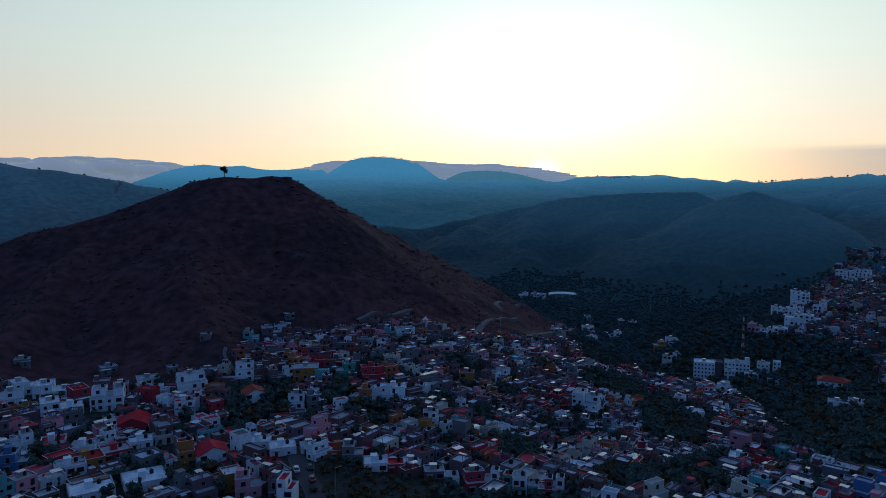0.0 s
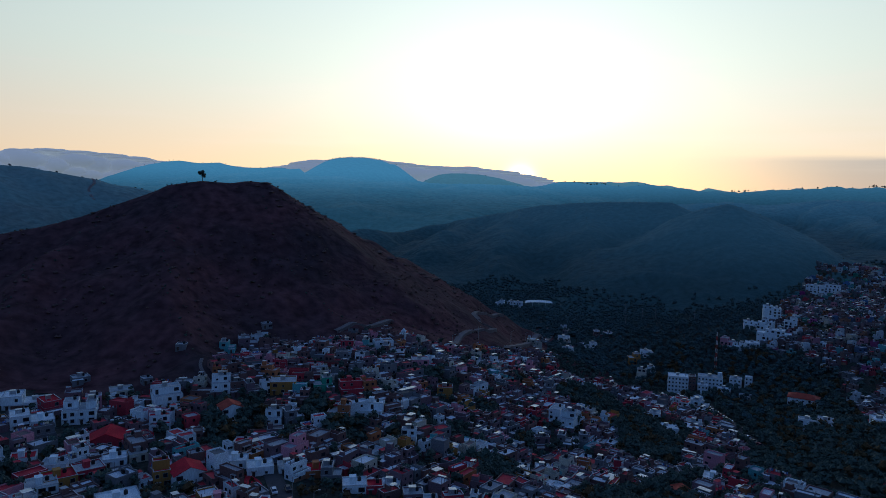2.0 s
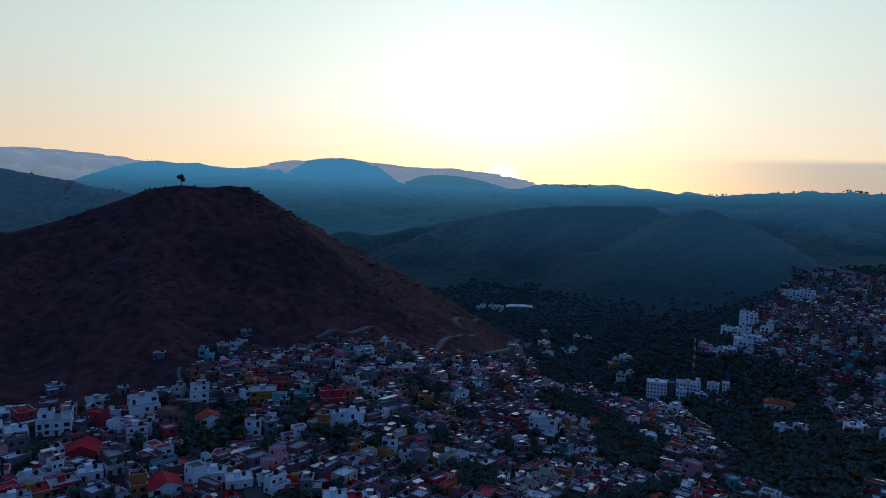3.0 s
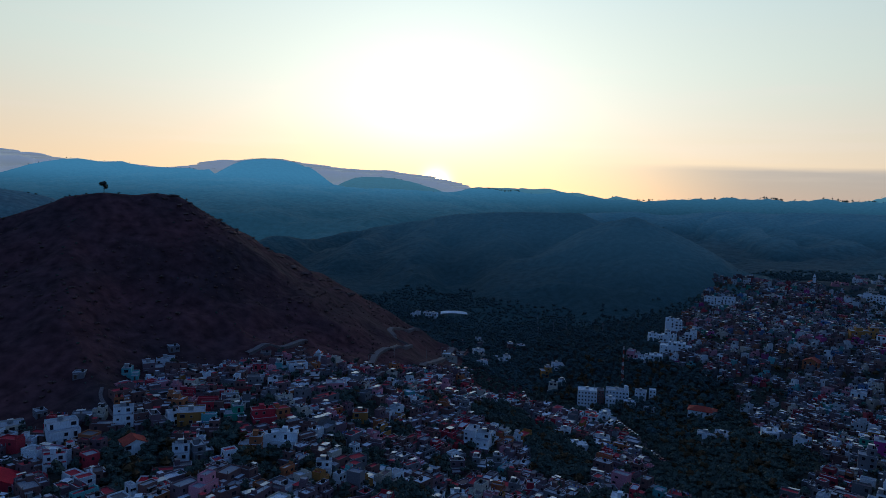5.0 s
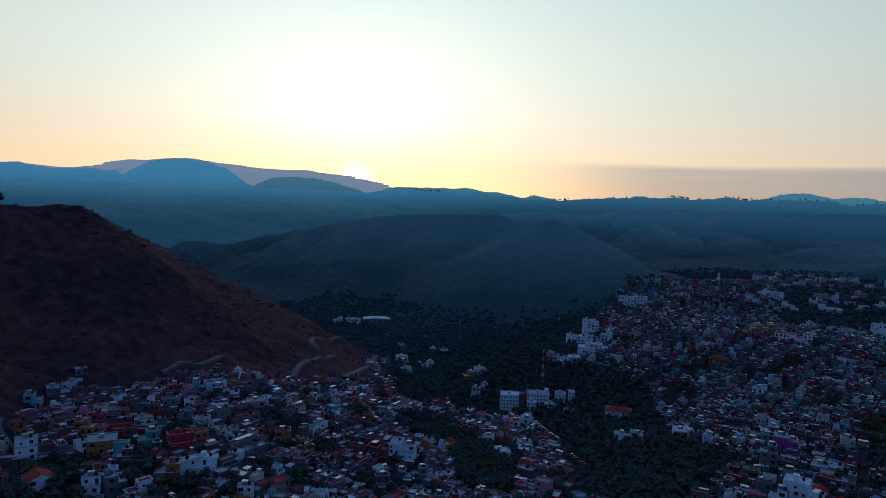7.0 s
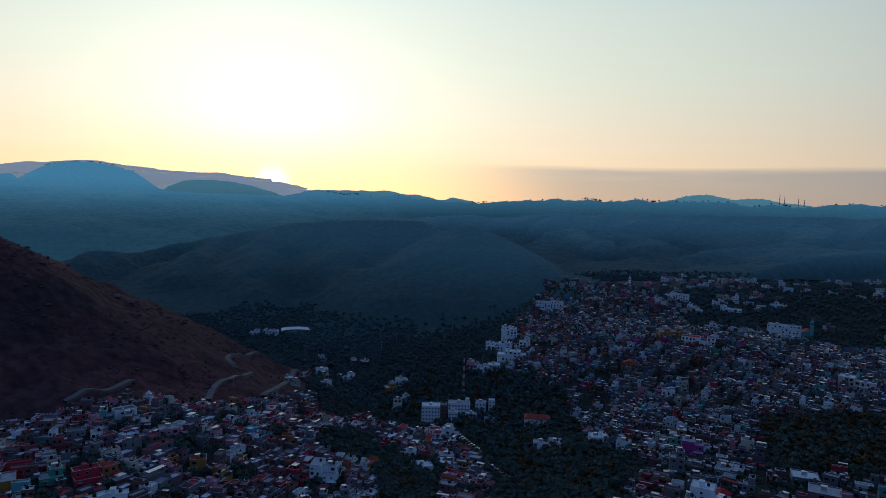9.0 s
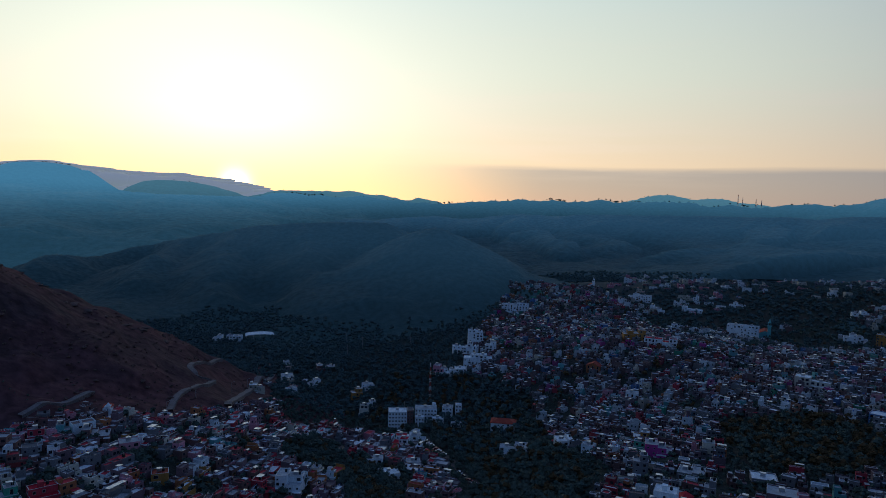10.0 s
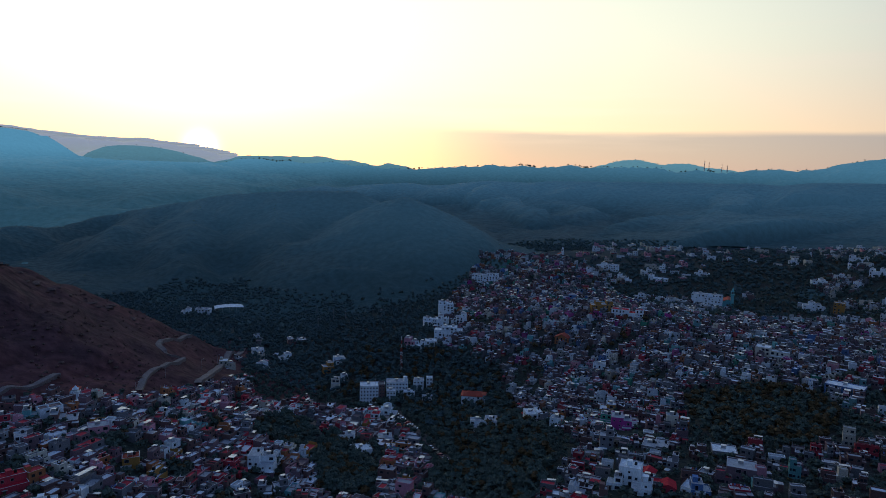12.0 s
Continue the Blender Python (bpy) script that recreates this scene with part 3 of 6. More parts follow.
def house(w, d, floors, colour, roof="flat", cover="concrete", tank=True, stair=False, balcony=False, panes=False, form=0, lip=True, grid=False, label=""):
    """A house of floors storeys; its front looks along -y. Returned at the origin."""
    h = floors * STOREY
    form = form if roof == "flat" and floors > 1 else 0
    ob = new("house")
    ob.empty_display_size = 1
    for block in blocks(w, d, floors, form):
        paint(part("wall", wall_mesh(w, d, h, roof, block), None, ob), WALL_MAT[colour])
        paint(part("roof", roof_mesh(w, d, h, roof, block), None, ob, cover + " roof"), ROOF_MAT[cover])
        if roof == "flat" and lip:
            part("coping", coping_mesh(block), None, ob, "pale parapet lip")
    bx0, bx1, by0, by1 = blocks(w, d, floors, form)[-1][:4]
    pick = random.Random(int(w * 37 + d * 11 + floors * 5) + len(colour) * 3 + len(cover))
    for f in range(floors):
        top = f == floors - 1 and form
        x0, x1, y = (bx0, bx1, by0) if top else (-w / 2, w / 2, -d / 2)
        cols = max(1 if top else 2, int((x1 - x0) // (2.3 if grid else 3.0)))
        for i in range(cols):
            x = x0 + (x1 - x0) * (i + 0.5) / cols
            if f == 0 and i == 0:
                if ("door",) not in _made:
                    _made[("door",)] = Solid().box(-0.5, 0.5, -0.08, 0.05, 0, 2.1).mesh("door", [DOOR])
                part("door", _made[("door",)], None, ob, "dark panelled door", at=pose(x, y, 0.02))
            elif grid or pick.random() < 0.78:
                wide, tall = (0.9, 1.0) if grid else pick.choice(((1.3, 1.3), (1.0, 1.1), (1.9, 1.4), (1.1, 2.0), (0.8, 0.7)))
                window(ob, x + (0 if grid else pick.uniform(-0.35, 0.35)), y, f * STOREY + (0.35 if tall > 1.5 else 1.0), 0, wide, tall, pane=panes)
        if f == floors - 1:
            window(ob, x1 if top else w / 2, (by0 + by1) / 2, f * STOREY + 1.0, 90, pane=panes)
            window(ob, x0 if top else -w / 2, (by0 + by1) / 2, f * STOREY + 1.0, -90, pane=panes)
    if roof == "flat" and w < 9 and (floors > 1 or d > 6) and not panes:
        u, v = round(w * pick.choice((0.4, 0.5, 0.6)), 2), pick.choice((1.8, 2.4))
        a = -w / 2 - 0.5 if pick.random() < 0.5 else w / 2 + 0.5 - u
        bare = pick.choice(("brick", "grey", "mauve", colour))
        wing = part("annexe", Solid().box(a, a + u, -d / 2 - v, -d / 2 - 0.004, -4, 2.4), [WALL_MAT[bare]], ob, "low lean-to wing")
        part("roof", Solid().box(a - 0.15, a + u + 0.15, -d / 2 - v - 0.15, -d / 2 - 0.006, 2.404, 2.53), [ROOF_MAT[pick.choice(("concrete", "sheet metal", "whitewash"))]], wing, "thin slab roof")
        part("door", Solid().box(a + u * 0.35, a + u * 0.35 + 0.9, -d / 2 - v - 0.05, -d / 2 - v + 0.03, 0.02, 2.05), [DOOR], wing)
    if tank and roof == "flat":
        if ("tank",) not in _made:
            _made[("tank",)] = Solid().drum(0, 0, 0.0, 1.15, 0.62, 0.62).drum(0, 0, 1.15, 1.45, 0.6, 0.25).mesh("water_tank", [TANK])
        part("water_tank", _made[("tank",)], None, ob, "black plastic water tank", at=pose((bx0 + bx1) / 2 + (bx1 - bx0) * 0.2, (by0 + by1) / 2 + (by1 - by0) * 0.15, h + 0.05))
    if stair and roof == "flat":
        s = Solid().box(-1.0, 1.0, -1.2, 1.2, 0, 2.1).box(-1.15, 1.15, -1.35, 1.35, 2.1, 2.25)
        paint(part("stair_box", s, [WALL_MAT["white"]], ob, "box over the roof stairs", at=pose((bx0 + bx1) / 2 - 0.6, (by0 + by1) / 2, h + 0.05)), WALL_MAT[colour])
    if roof == "flat":
        if ("canopy",) not in _made:
            _made[("canopy",)] = Solid().box(-1.0, 1.0, -0.9, 0, 0, 0.12).mesh("canopy", [CONCRETE])
            _made[("shed",)] = Solid().box(-1.2, 1.2, -1.0, 1.0, 2.0, 2.08).box(-1.1, -1.0, -0.9, -0.8, 0, 2.0).box(1.0, 1.1, -0.9, -0.8, 0, 2.0).box(-1.1, 1.1, 0.8, 0.9, 0, 2.0).mesh("roof_shelter", [ROOF_MAT["sheet metal"]])
        part("canopy", _made[("canopy",)], None, ob, "concrete canopy over the door", at=pose(-w / 2 + w / max(2, int(w // 3.0)) * 0.5, -d / 2, 2.25))
        if w > 6 and not stair:
            part("roof_shelter", _made[("shed",)], None, ob, "sheet-metal roof shelter", at=pose((bx0 + bx1) / 2 - 0.3, (by0 + by1) / 2 - 0.3, h + 0.05))
    if balcony and floors > 1 and form == 0:
        s = Solid().box(-w * 0.4, w * 0.4, -1.1, 0, -0.12, 0.0).box(-w * 0.4, w * 0.4, -1.1, -1.0, 0.0, 0.9)
        s.box(-w * 0.4, -w * 0.4 + 0.1, -1.0, 0, 0, 0.9).box(w * 0.4 - 0.1, w * 0.4, -1.0, 0, 0, 0.9)
        part("balcony", s, CONCRETE, ob, "concrete balcony", at=pose(0, -d / 2, STOREY))
    kinds = {"flat": "flat-roofed", "gable": "gabled", "hip": "hip-roofed"}[roof]
    storeys = {1: "single-storey", 2: "two-storey", 3: "three-storey", 4: "four-storey", 5: "five-storey"}.get(floors, "tall")
    names = {"brick": "bare brick", "grey": "grey concrete", "mauve": "dull mauve"}
    return tagged(ob, label or "%s %s %s house with %s roof" % (names.get(colour, colour + " plastered"), storeys, kinds, cover), "house", "hillside houses")


def footing(x, y, w, d, turn):
    """Lowest land under a footprint, a little raised, so that the house sits in the slope."""
    c, s = math.cos(radians(turn)), math.sin(radians(turn))
    zs = [ground_z(x + c * a - s * b, y + s * a + c * b) for a in (-w / 2, w / 2) for b in (-d / 2, d / 2)]
    return min(zs) * 0.6 + sum(zs) * 0.1


TAKEN = []


def free(x, y, r):
    return all((x - a) ** 2 + (y - b) ** 2 > (r + c) ** 2 for a, b, c in TAKEN)


def settle(ob, x, y, w, d, turn):
    """Stands a house on the slope and keeps its ground."""
    ob.matrix_basis = pose(x, y, footing(x, y, w, d, turn), 0, 0, turn)
    TAKEN.append((x, y, 0.42 * (w + d) / 2 + 1.0))
    return ob


def inside(x, y, poly):
    hit = False
    for (ax, ay), (bx, by) in zip(poly, poly[1:] + poly[:1]):
        if (ay > y) != (by > y) and x < (bx - ax) * (y - ay) / (by - ay) + ax:
            hit = not hit
    return hit

# houses that stand out, one by one


def place(x, y, w, d, floors, turn, colour, roof, cover, detail=False):
    ob = house(w, d, floors, colour, roof, cover, tank=detail or w < 9, stair=detail and w > 7, balcony=detail and floors == 2 and int(x) % 3 == 0, panes=detail, form=int(abs(x)) % 4 if w < 15 else 0)
    settle(ob, x, y, w, d, turn)


place(-176.4, 295.5, 7.5, 11.0, 2, 22, "white", "flat", "whitewash")
place(-168.7, 298.5, 9.2, 11.0, 1, 22, "white", "flat", "whitewash")
place(-186.4, 298.0, 11.0, 10.1, 2, 45, "white", "flat", "whitewash")
place(-181.7, 280.5, 9.5, 8.7, 2, 32, "white", "flat", "concrete")
place(-160.7, 272.3, 7.0, 11.0, 2, 32, "white", "flat", "whitewash", True)
place(-154.1, 276.4, 8.5, 11.0, 1, 32, "white", "flat", "whitewash", True)
place(-145.1, 281.5, 5.6, 11.0, 3, 19, "white", "flat", "concrete", True)
place(-139.2, 283.5, 6.9, 11.0, 3, 19, "white", "flat", "concrete", True)
place(-158.4, 294.8, 11.6, 10.6, 2, 44, "red", "flat", "red coat")
place(-144.2, 299.3, 6.3, 5.8, 2, 25, "pink", "flat", "concrete")
place(-113.4, 301.7, 11.7, 10.7, 3, 31, "white", "flat", "concrete")
place(-105.9, 273.6, 8.0, 7.3, 2, 20, "white", "flat", "red coat", True)
place(-139.1, 315.2, 9.8, 8.9, 1, 28, "cream", "flat", "concrete")
place(-118.7, 256.5, 13.9, 11.0, 1, 14, "red", "gable", "red coat", True)
place(-85.1, 219.4, 5.2, 5.5, 3, 26, "ochre", "flat", "red coat", True)
place(-76.9, 220.0, 9.8, 9.0, 2, 31, "white", "gable", "red coat", True)
place(-58.3, 197.4, 7.5, 6.9, 2, 17, "pink", "flat", "concrete", True)
place(-92.0, 203.4, 12.0, 11.0, 1, 32, "white", "flat", "whitewash", True)
place(-104.2, 195.3, 11.9, 10.9, 1, 34, "white", "flat", "whitewash", True)
place(-138.6, 215.0, 7.4, 6.8, 2, 19, "blue", "flat", "concrete", True)
place(-118.4, 220.2, 9.7, 8.8, 1, 37, "ochre", "flat", "red coat", True)
place(-120.6, 213.8, 9.1, 8.4, 1, 32, "white", "flat", "concrete", True)
place(-138.0, 235.0, 7.9, 7.2, 1, 24, "white", "flat", "red coat", True)
place(-124.8, 230.7, 8.4, 7.7, 1, 13, "white", "flat", "concrete", True)
place(-112.5, 227.7, 9.0, 8.2, 1, 38, "red", "flat", "concrete", True)
place(-107.6, 236.4, 8.0, 7.3, 1, 24, "white", "flat", "whitewash", True)
place(-101.3, 240.7, 6.3, 5.8, 1, 30, "cream", "flat", "concrete", True)
place(-147.0, 231.7, 6.6, 6.0, 2, 45, "white", "flat", "concrete", True)
place(-47.1, 320.5, 8.7, 7.9, 2, 15, "green", "flat", "concrete")
place(-72.5, 314.3, 4.6, 5.5, 2, 26, "white", "flat", "concrete")
place(-64.7, 316.5, 11.7, 10.7, 2, 8, "ochre", "flat", "concrete")
place(-33.4, 318.7, 10.6, 9.7, 2, 16, "red", "flat", "red coat", True)
place(-93.0, 314.3, 8.3, 7.6, 3, 15, "white", "flat", "concrete")
place(-85.3, 313.5, 6.7, 6.1, 2, 29, "brick", "flat", "dark")
place(-78.4, 313.2, 6.6, 6.1, 2, 26, "mauve", "flat", "dark")
place(-35.4, 289.9, 9.3, 8.5, 2, -6, "orange", "flat", "concrete", True)
place(-21.8, 295.5, 9.9, 9.0, 2, -7, "white", "flat", "whitewash", True)
place(-61.5, 280.2, 6.9, 6.3, 2, 3, "white", "flat", "concrete", True)
place(-54.0, 282.0, 7.8, 7.1, 2, 26, "grey", "flat", "whitewash", True)
place(12.0, 339.5, 7.5, 6.9, 2, -4, "ochre", "flat", "terracotta")
place(-0.9, 367.3, 9.2, 8.4, 2, 4, "pink", "flat", "concrete")
place(-18.5, 381.7, 6.9, 11.0, 2, -4, "brick", "flat", "concrete")
place(-12.3, 381.2, 5.6, 11.0, 1, -4, "brick", "flat", "concrete")
place(-32.6, 355.1, 5.0, 5.5, 2, 6, "white", "flat", "concrete")
place(-41.9, 379.9, 7.2, 6.6, 2, 3, "red", "flat", "concrete")
place(-30.6, 386.4, 6.1, 5.5, 2, -4, "teal", "flat", "concrete")
place(-5.1, 272.2, 6.2, 5.6, 2, -4, "white", "flat", "concrete", True)
place(-80.7, 284.9, 9.0, 8.2, 2, 29, "white", "gable", "terracotta", True)
place(-67.9, 254.1, 5.5, 5.5, 1, -0, "white", "flat", "red coat", True)
place(-65.1, 235.9, 7.5, 6.9, 1, 8, "white", "flat", "whitewash", True)
place(-55.8, 230.4, 8.9, 8.1, 1, 17, "white", "flat", "whitewash", True)
place(-46.5, 231.0, 6.2, 5.6, 1, 18, "white", "flat", "concrete", True)
place(-36.0, 229.7, 8.7, 8.0, 1, 15, "orange", "flat", "red coat", True)
place(-30.5, 225.0, 6.7, 6.1, 2, 2, "grey", "flat", "concrete", True)
place(-22.1, 217.9, 7.9, 7.2, 1, 7, "white", "flat", "whitewash", True)
place(-15.6, 217.5, 5.4, 5.5, 1, 6, "red", "flat", "red coat", True)
place(-10.5, 219.7, 6.2, 5.6, 1, -10, "white", "flat", "whitewash", True)
place(-2.9, 213.6, 6.4, 5.8, 1, 6, "mauve", "flat", "concrete", True)
place(2.7, 209.0, 4.5, 5.5, 1, 4, "white", "flat", "concrete", True)
place(9.9, 206.3, 6.2, 5.7, 2, 13, "red", "flat", "concrete", True)
place(15.5, 209.9, 4.5, 5.5, 2, -12, "white", "flat", "concrete", True)
place(19.4, 207.3, 5.2, 5.5, 2, -17, "green", "flat", "red coat", True)
place(24.1, 206.8, 4.5, 5.5, 2, -7, "white", "flat", "concrete", True)
place(28.9, 208.1, 4.5, 5.5, 1, -3, "teal", "flat", "concrete", True)
place(31.9, 205.6, 4.5, 5.5, 2, -9, "red", "flat", "concrete", True)
place(35.7, 206.9, 4.5, 5.5, 2, -15, "white", "flat", "concrete", True)
place(72.0, 350.9, 5.9, 11.0, 3, -26, "white", "flat", "concrete")
place(77.9, 348.0, 7.2, 11.0, 3, -26, "white", "flat", "concrete")
place(70.5, 323.7, 6.4, 5.9, 2, -19, "grey", "flat", "concrete")
place(79.2, 328.0, 7.1, 6.5, 2, -5, "grey", "flat", "concrete")
place(57.8, 314.3, 7.2, 6.6, 2, 2, "mauve", "flat", "dark")
place(42.2, 273.1, 4.5, 5.5, 1, -23, "white", "flat", "concrete", True)
place(51.8, 281.1, 6.1, 5.6, 1, -7, "white", "flat", "whitewash", True)
place(82.4, 296.2, 6.5, 6.0, 2, -30, "grey", "flat", "dark", True)
place(87.5, 296.5, 5.6, 5.5, 2, -9, "red", "flat", "concrete", True)
place(135.0, 387.6, 11.1, 10.1, 2, -25, "white", "flat", "concrete")
place(138.8, 370.9, 11.4, 10.4, 1, -8, "white", "flat", "whitewash")
place(115.1, 283.9, 6.0, 11.0, 1, -7, "grey", "flat", "dark", True)
place(121.7, 283.0, 7.4, 11.0, 1, -7, "grey", "flat", "dark", True)
place(120.6, 268.4, 8.6, 7.9, 1, -30, "white", "flat", "whitewash", True)
place(97.3, 246.8, 7.8, 7.1, 1, -35, "white", "gable", "terracotta", True)
place(161.1, 386.9, 8.7, 7.9, 1, -19, "white", "flat", "concrete")
place(171.3, 434.2, 11.1, 10.1, 2, -37, "white", "flat", "red coat")
place(186.6, 438.3, 9.8, 9.0, 2, -33, "white", "flat", "concrete")
place(-94.7, 397.2, 9.5, 8.7, 1, 10, "white", "flat", "concrete")
place(-98.6, 385.8, 10.5, 9.6, 2, 18, "mauve", "flat", "concrete")
place(-106.1, 372.1, 7.8, 7.2, 2, 5, "teal", "flat", "concrete")
place(-123.9, 351.8, 5.2, 5.5, 1, 5, "grey", "flat", "concrete")
place(-165.7, 331.5, 7.6, 6.9, 1, 38, "grey", "flat", "concrete")
place(-207.0, 329.8, 6.7, 6.1, 1, 26, "grey", "flat", "concrete")
place(-131.1, 324.3, 4.5, 5.5, 1, 37, "grey", "flat", "concrete")
place(-92.9, 407.1, 5.8, 5.5, 1, 26, "grey", "flat", "concrete")
place(245.7, 420.7, 17.5, 11.0, 3, -34, "white", "hip", "terracotta")
place(217.3, 367.4, 9.6, 11.0, 2, -32, "white", "flat", "concrete")
place(224.7, 362.7, 7.9, 11.0, 2, -32, "white", "flat", "concrete")
place(317.9, 609.2, 8.2, 11.0, 6, -24, "white", "flat", "whitewash")
place(324.7, 606.1, 6.7, 11.0, 5, -24, "white", "flat", "whitewash")
place(293.2, 593.7, 8.3, 11.0, 3, -22, "white", "flat", "whitewash")
place(301.8, 590.2, 10.2, 11.0, 2, -22, "white", "flat", "whitewash")
place(287.6, 551.5, 14.3, 11.0, 4, -30, "white", "flat", "whitewash")
place(298.9, 545.0, 11.7, 11.0, 3, -30, "white", "flat", "whitewash")
place(315.8, 566.1, 10.0, 9.2, 4, -28, "white", "flat", "concrete")
place(299.2, 580.8, 6.7, 11.0, 4, -43, "white", "flat", "whitewash")
place(303.6, 576.7, 5.5, 11.0, 3, -43, "white", "flat", "whitewash")
place(258.3, 558.2, 9.6, 8.8, 3, -40, "pink", "flat", "concrete")
place(263.8, 547.7, 8.5, 11.0, 2, -22, "white", "flat", "whitewash")
place(272.5, 544.1, 10.4, 11.0, 2, -22, "white", "flat", "whitewash")
place(259.7, 556.2, 11.5, 10.5, 2, -21, "white", "flat", "concrete")
place(173.1, 518.4, 6.9, 6.3, 3, -24, "cream", "flat", "concrete")
place(193.9, 572.3, 9.5, 8.6, 2, -23, "white", "flat", "sheet metal")
place(183.8, 533.3, 8.9, 8.1, 2, -6, "white", "flat", "concrete")
place(136.9, 636.9, 11.2, 10.2, 2, -9, "white", "flat", "concrete")
place(432.4, 728.3, 17.9, 11.0, 4, -38, "white", "flat", "concrete")
place(445.2, 718.2, 14.7, 11.0, 4, -38, "white", "flat", "concrete")
place(260.7, 286.4, 6.5, 11.0, 3, -41, "magenta", "flat", "concrete")
place(266.1, 281.7, 7.9, 11.0, 2, -41, "magenta", "flat", "concrete")
place(265.0, 300.3, 6.5, 6.0, 2, -50, "green", "flat", "concrete")
place(287.0, 323.6, 9.8, 8.9, 2, -44, "ochre", "flat", "whitewash")
place(227.2, 257.4, 6.8, 6.2, 4, -39, "grey", "flat", "concrete")
place(204.0, 215.5, 9.4, 8.6, 3, -50, "white", "flat", "whitewash", True)
place(199.6, 204.0, 8.2, 7.5, 2, -50, "white", "flat", "concrete", True)
place(195.1, 215.5, 6.4, 5.8, 2, -49, "white", "flat", "concrete", True)
place(227.7, 214.1, 4.7, 5.5, 3, -52, "grey", "flat", "concrete")
place(276.2, 260.8, 6.2, 5.7, 3, -44, "cream", "flat", "concrete")
place(242.6, 242.8, 6.8, 11.0, 1, -53, "grey", "flat", "concrete")
place(246.3, 237.9, 5.5, 11.0, 1, -53, "grey", "flat", "concrete")
place(218.6, 190.5, 7.8, 7.1, 2, -41, "blue", "flat", "concrete", True)
place(234.5, 200.9, 6.2, 5.6, 1, -66, "brick", "flat", "concrete")
place(248.8, 194.8, 12.0, 10.9, 2, -51, "mauve", "flat", "concrete")
place(265.2, 217.5, 11.2, 10.2, 1, -44, "grey", "flat", "whitewash")
place(436.3, 326.3, 10.0, 11.0, 3, -60, "cream", "flat", "whitewash")
place(441.8, 316.6, 12.2, 11.0, 2, -60, "cream", "flat", "whitewash")
place(408.7, 247.5, 21.2, 11.0, 2, -68, "blue", "flat", "whitewash")
place(589.8, 521.1, 16.8, 11.0, 5, -59, "white", "flat", "concrete")
place(597.5, 508.0, 13.8, 11.0, 5, -59, "white", "flat", "concrete")
place(354.4, 458.1, 11.5, 9.0, 2, -51, "orange", "gable", "terracotta")
place(422.2, 462.8, 15.0, 11.0, 3, -49, "white", "flat", "red coat")
place(431.1, 452.5, 12.3, 11.0, 3, -49, "white", "flat", "red coat")
place(439.7, 558.6, 14.4, 11.0, 3, -41, "blue", "flat", "concrete")
place(415.2, 488.7, 9.0, 11.0, 4, -30, "ochre", "flat", "concrete")
place(423.9, 483.7, 11.0, 11.0, 4, -30, "ochre", "flat", "concrete")
place(664.0, 412.5, 9.7, 8.9, 4, -64, "ochre", "flat", "concrete")
place(659.8, 442.2, 11.5, 11.0, 3, -52, "white", "flat", "concrete")
place(666.3, 433.9, 9.4, 11.0, 2, -52, "white", "flat", "concrete")
place(591.8, 685.7, 12.6, 11.0, 3, -50, "white", "flat", "concrete")
place(600.7, 674.9, 15.4, 11.0, 3, -50, "white", "flat", "concrete")
place(667.2, 653.9, 7.2, 6.6, 3, -45, "white", "flat", "concrete")
place(582.1, 638.1, 7.2, 11.0, 3, -53, "white", "flat", "concrete")
place(586.9, 631.7, 8.8, 11.0, 2, -53, "white", "flat", "concrete")
place(626.6, 628.8, 10.5, 11.0, 2, -51, "white", "flat", "whitewash")
place(633.9, 619.8, 12.8, 11.0, 1, -51, "white", "flat", "whitewash")
place(547.2, 570.1, 11.1, 10.1, 2, -41, "white", "flat", "concrete")
place(691.6, 615.7, 10.2, 11.0, 2, -51, "white", "flat", "concrete")
place(697.4, 608.4, 8.4, 11.0, 1, -51, "white", "flat", "concrete")
place(834.6, 503.9, 11.6, 11.0, 3, -64, "white", "flat", "concrete")
place(839.1, 494.4, 9.5, 11.0, 2, -64, "white", "flat", "concrete")
place(790.6, 453.5, 10.1, 11.0, 3, -63, "white", "flat", "whitewash")
place(794.7, 445.3, 8.2, 11.0, 3, -63, "white", "flat", "whitewash")
place(732.2, 485.2, 8.0, 11.0, 2, -44, "white", "flat", "concrete")
place(738.6, 479.1, 9.7, 11.0, 2, -44, "white", "flat", "concrete")
place(218.1, 192.3, 9.7, 8.9, 1, -65, "white", "flat", "whitewash", True)
place(248.6, 353.7, 7.0, 11.0, 2, -22, "white", "flat", "whitewash")
place(254.5, 351.3, 5.7, 11.0, 2, -22, "white", "flat", "whitewash")
place(248.4, 325.3, 7.4, 6.7, 2, -53, "white", "flat", "concrete")
place(344.0, 398.3, 9.2, 8.4, 2, -43, "white", "flat", "concrete")
place(138.4, 634.0, 11.3, 10.3, 2, -5, "white", "flat", "concrete")
place(174.7, 653.4, 10.0, 11.0, 2, -8, "brick", "flat", "concrete")
place(183.7, 652.2, 8.2, 11.0, 1, -8, "brick", "flat", "concrete")
place(129.6, 584.5, 9.5, 8.7, 2, -0, "white", "flat", "concrete")
place(155.7, 608.4, 10.9, 10.0, 2, -3, "white", "flat", "concrete")
place(197.1, 575.9, 8.7, 8.0, 1, -8, "white", "flat", "sheet metal")
place(179.9, 559.2, 9.4, 8.6, 3, -3, "ochre", "flat", "concrete")
place(112.9, 832.9, 7.7, 11.0, 2, -20, "white", "flat", "concrete")
place(120.9, 829.9, 9.4, 11.0, 2, -20, "white", "flat", "concrete")
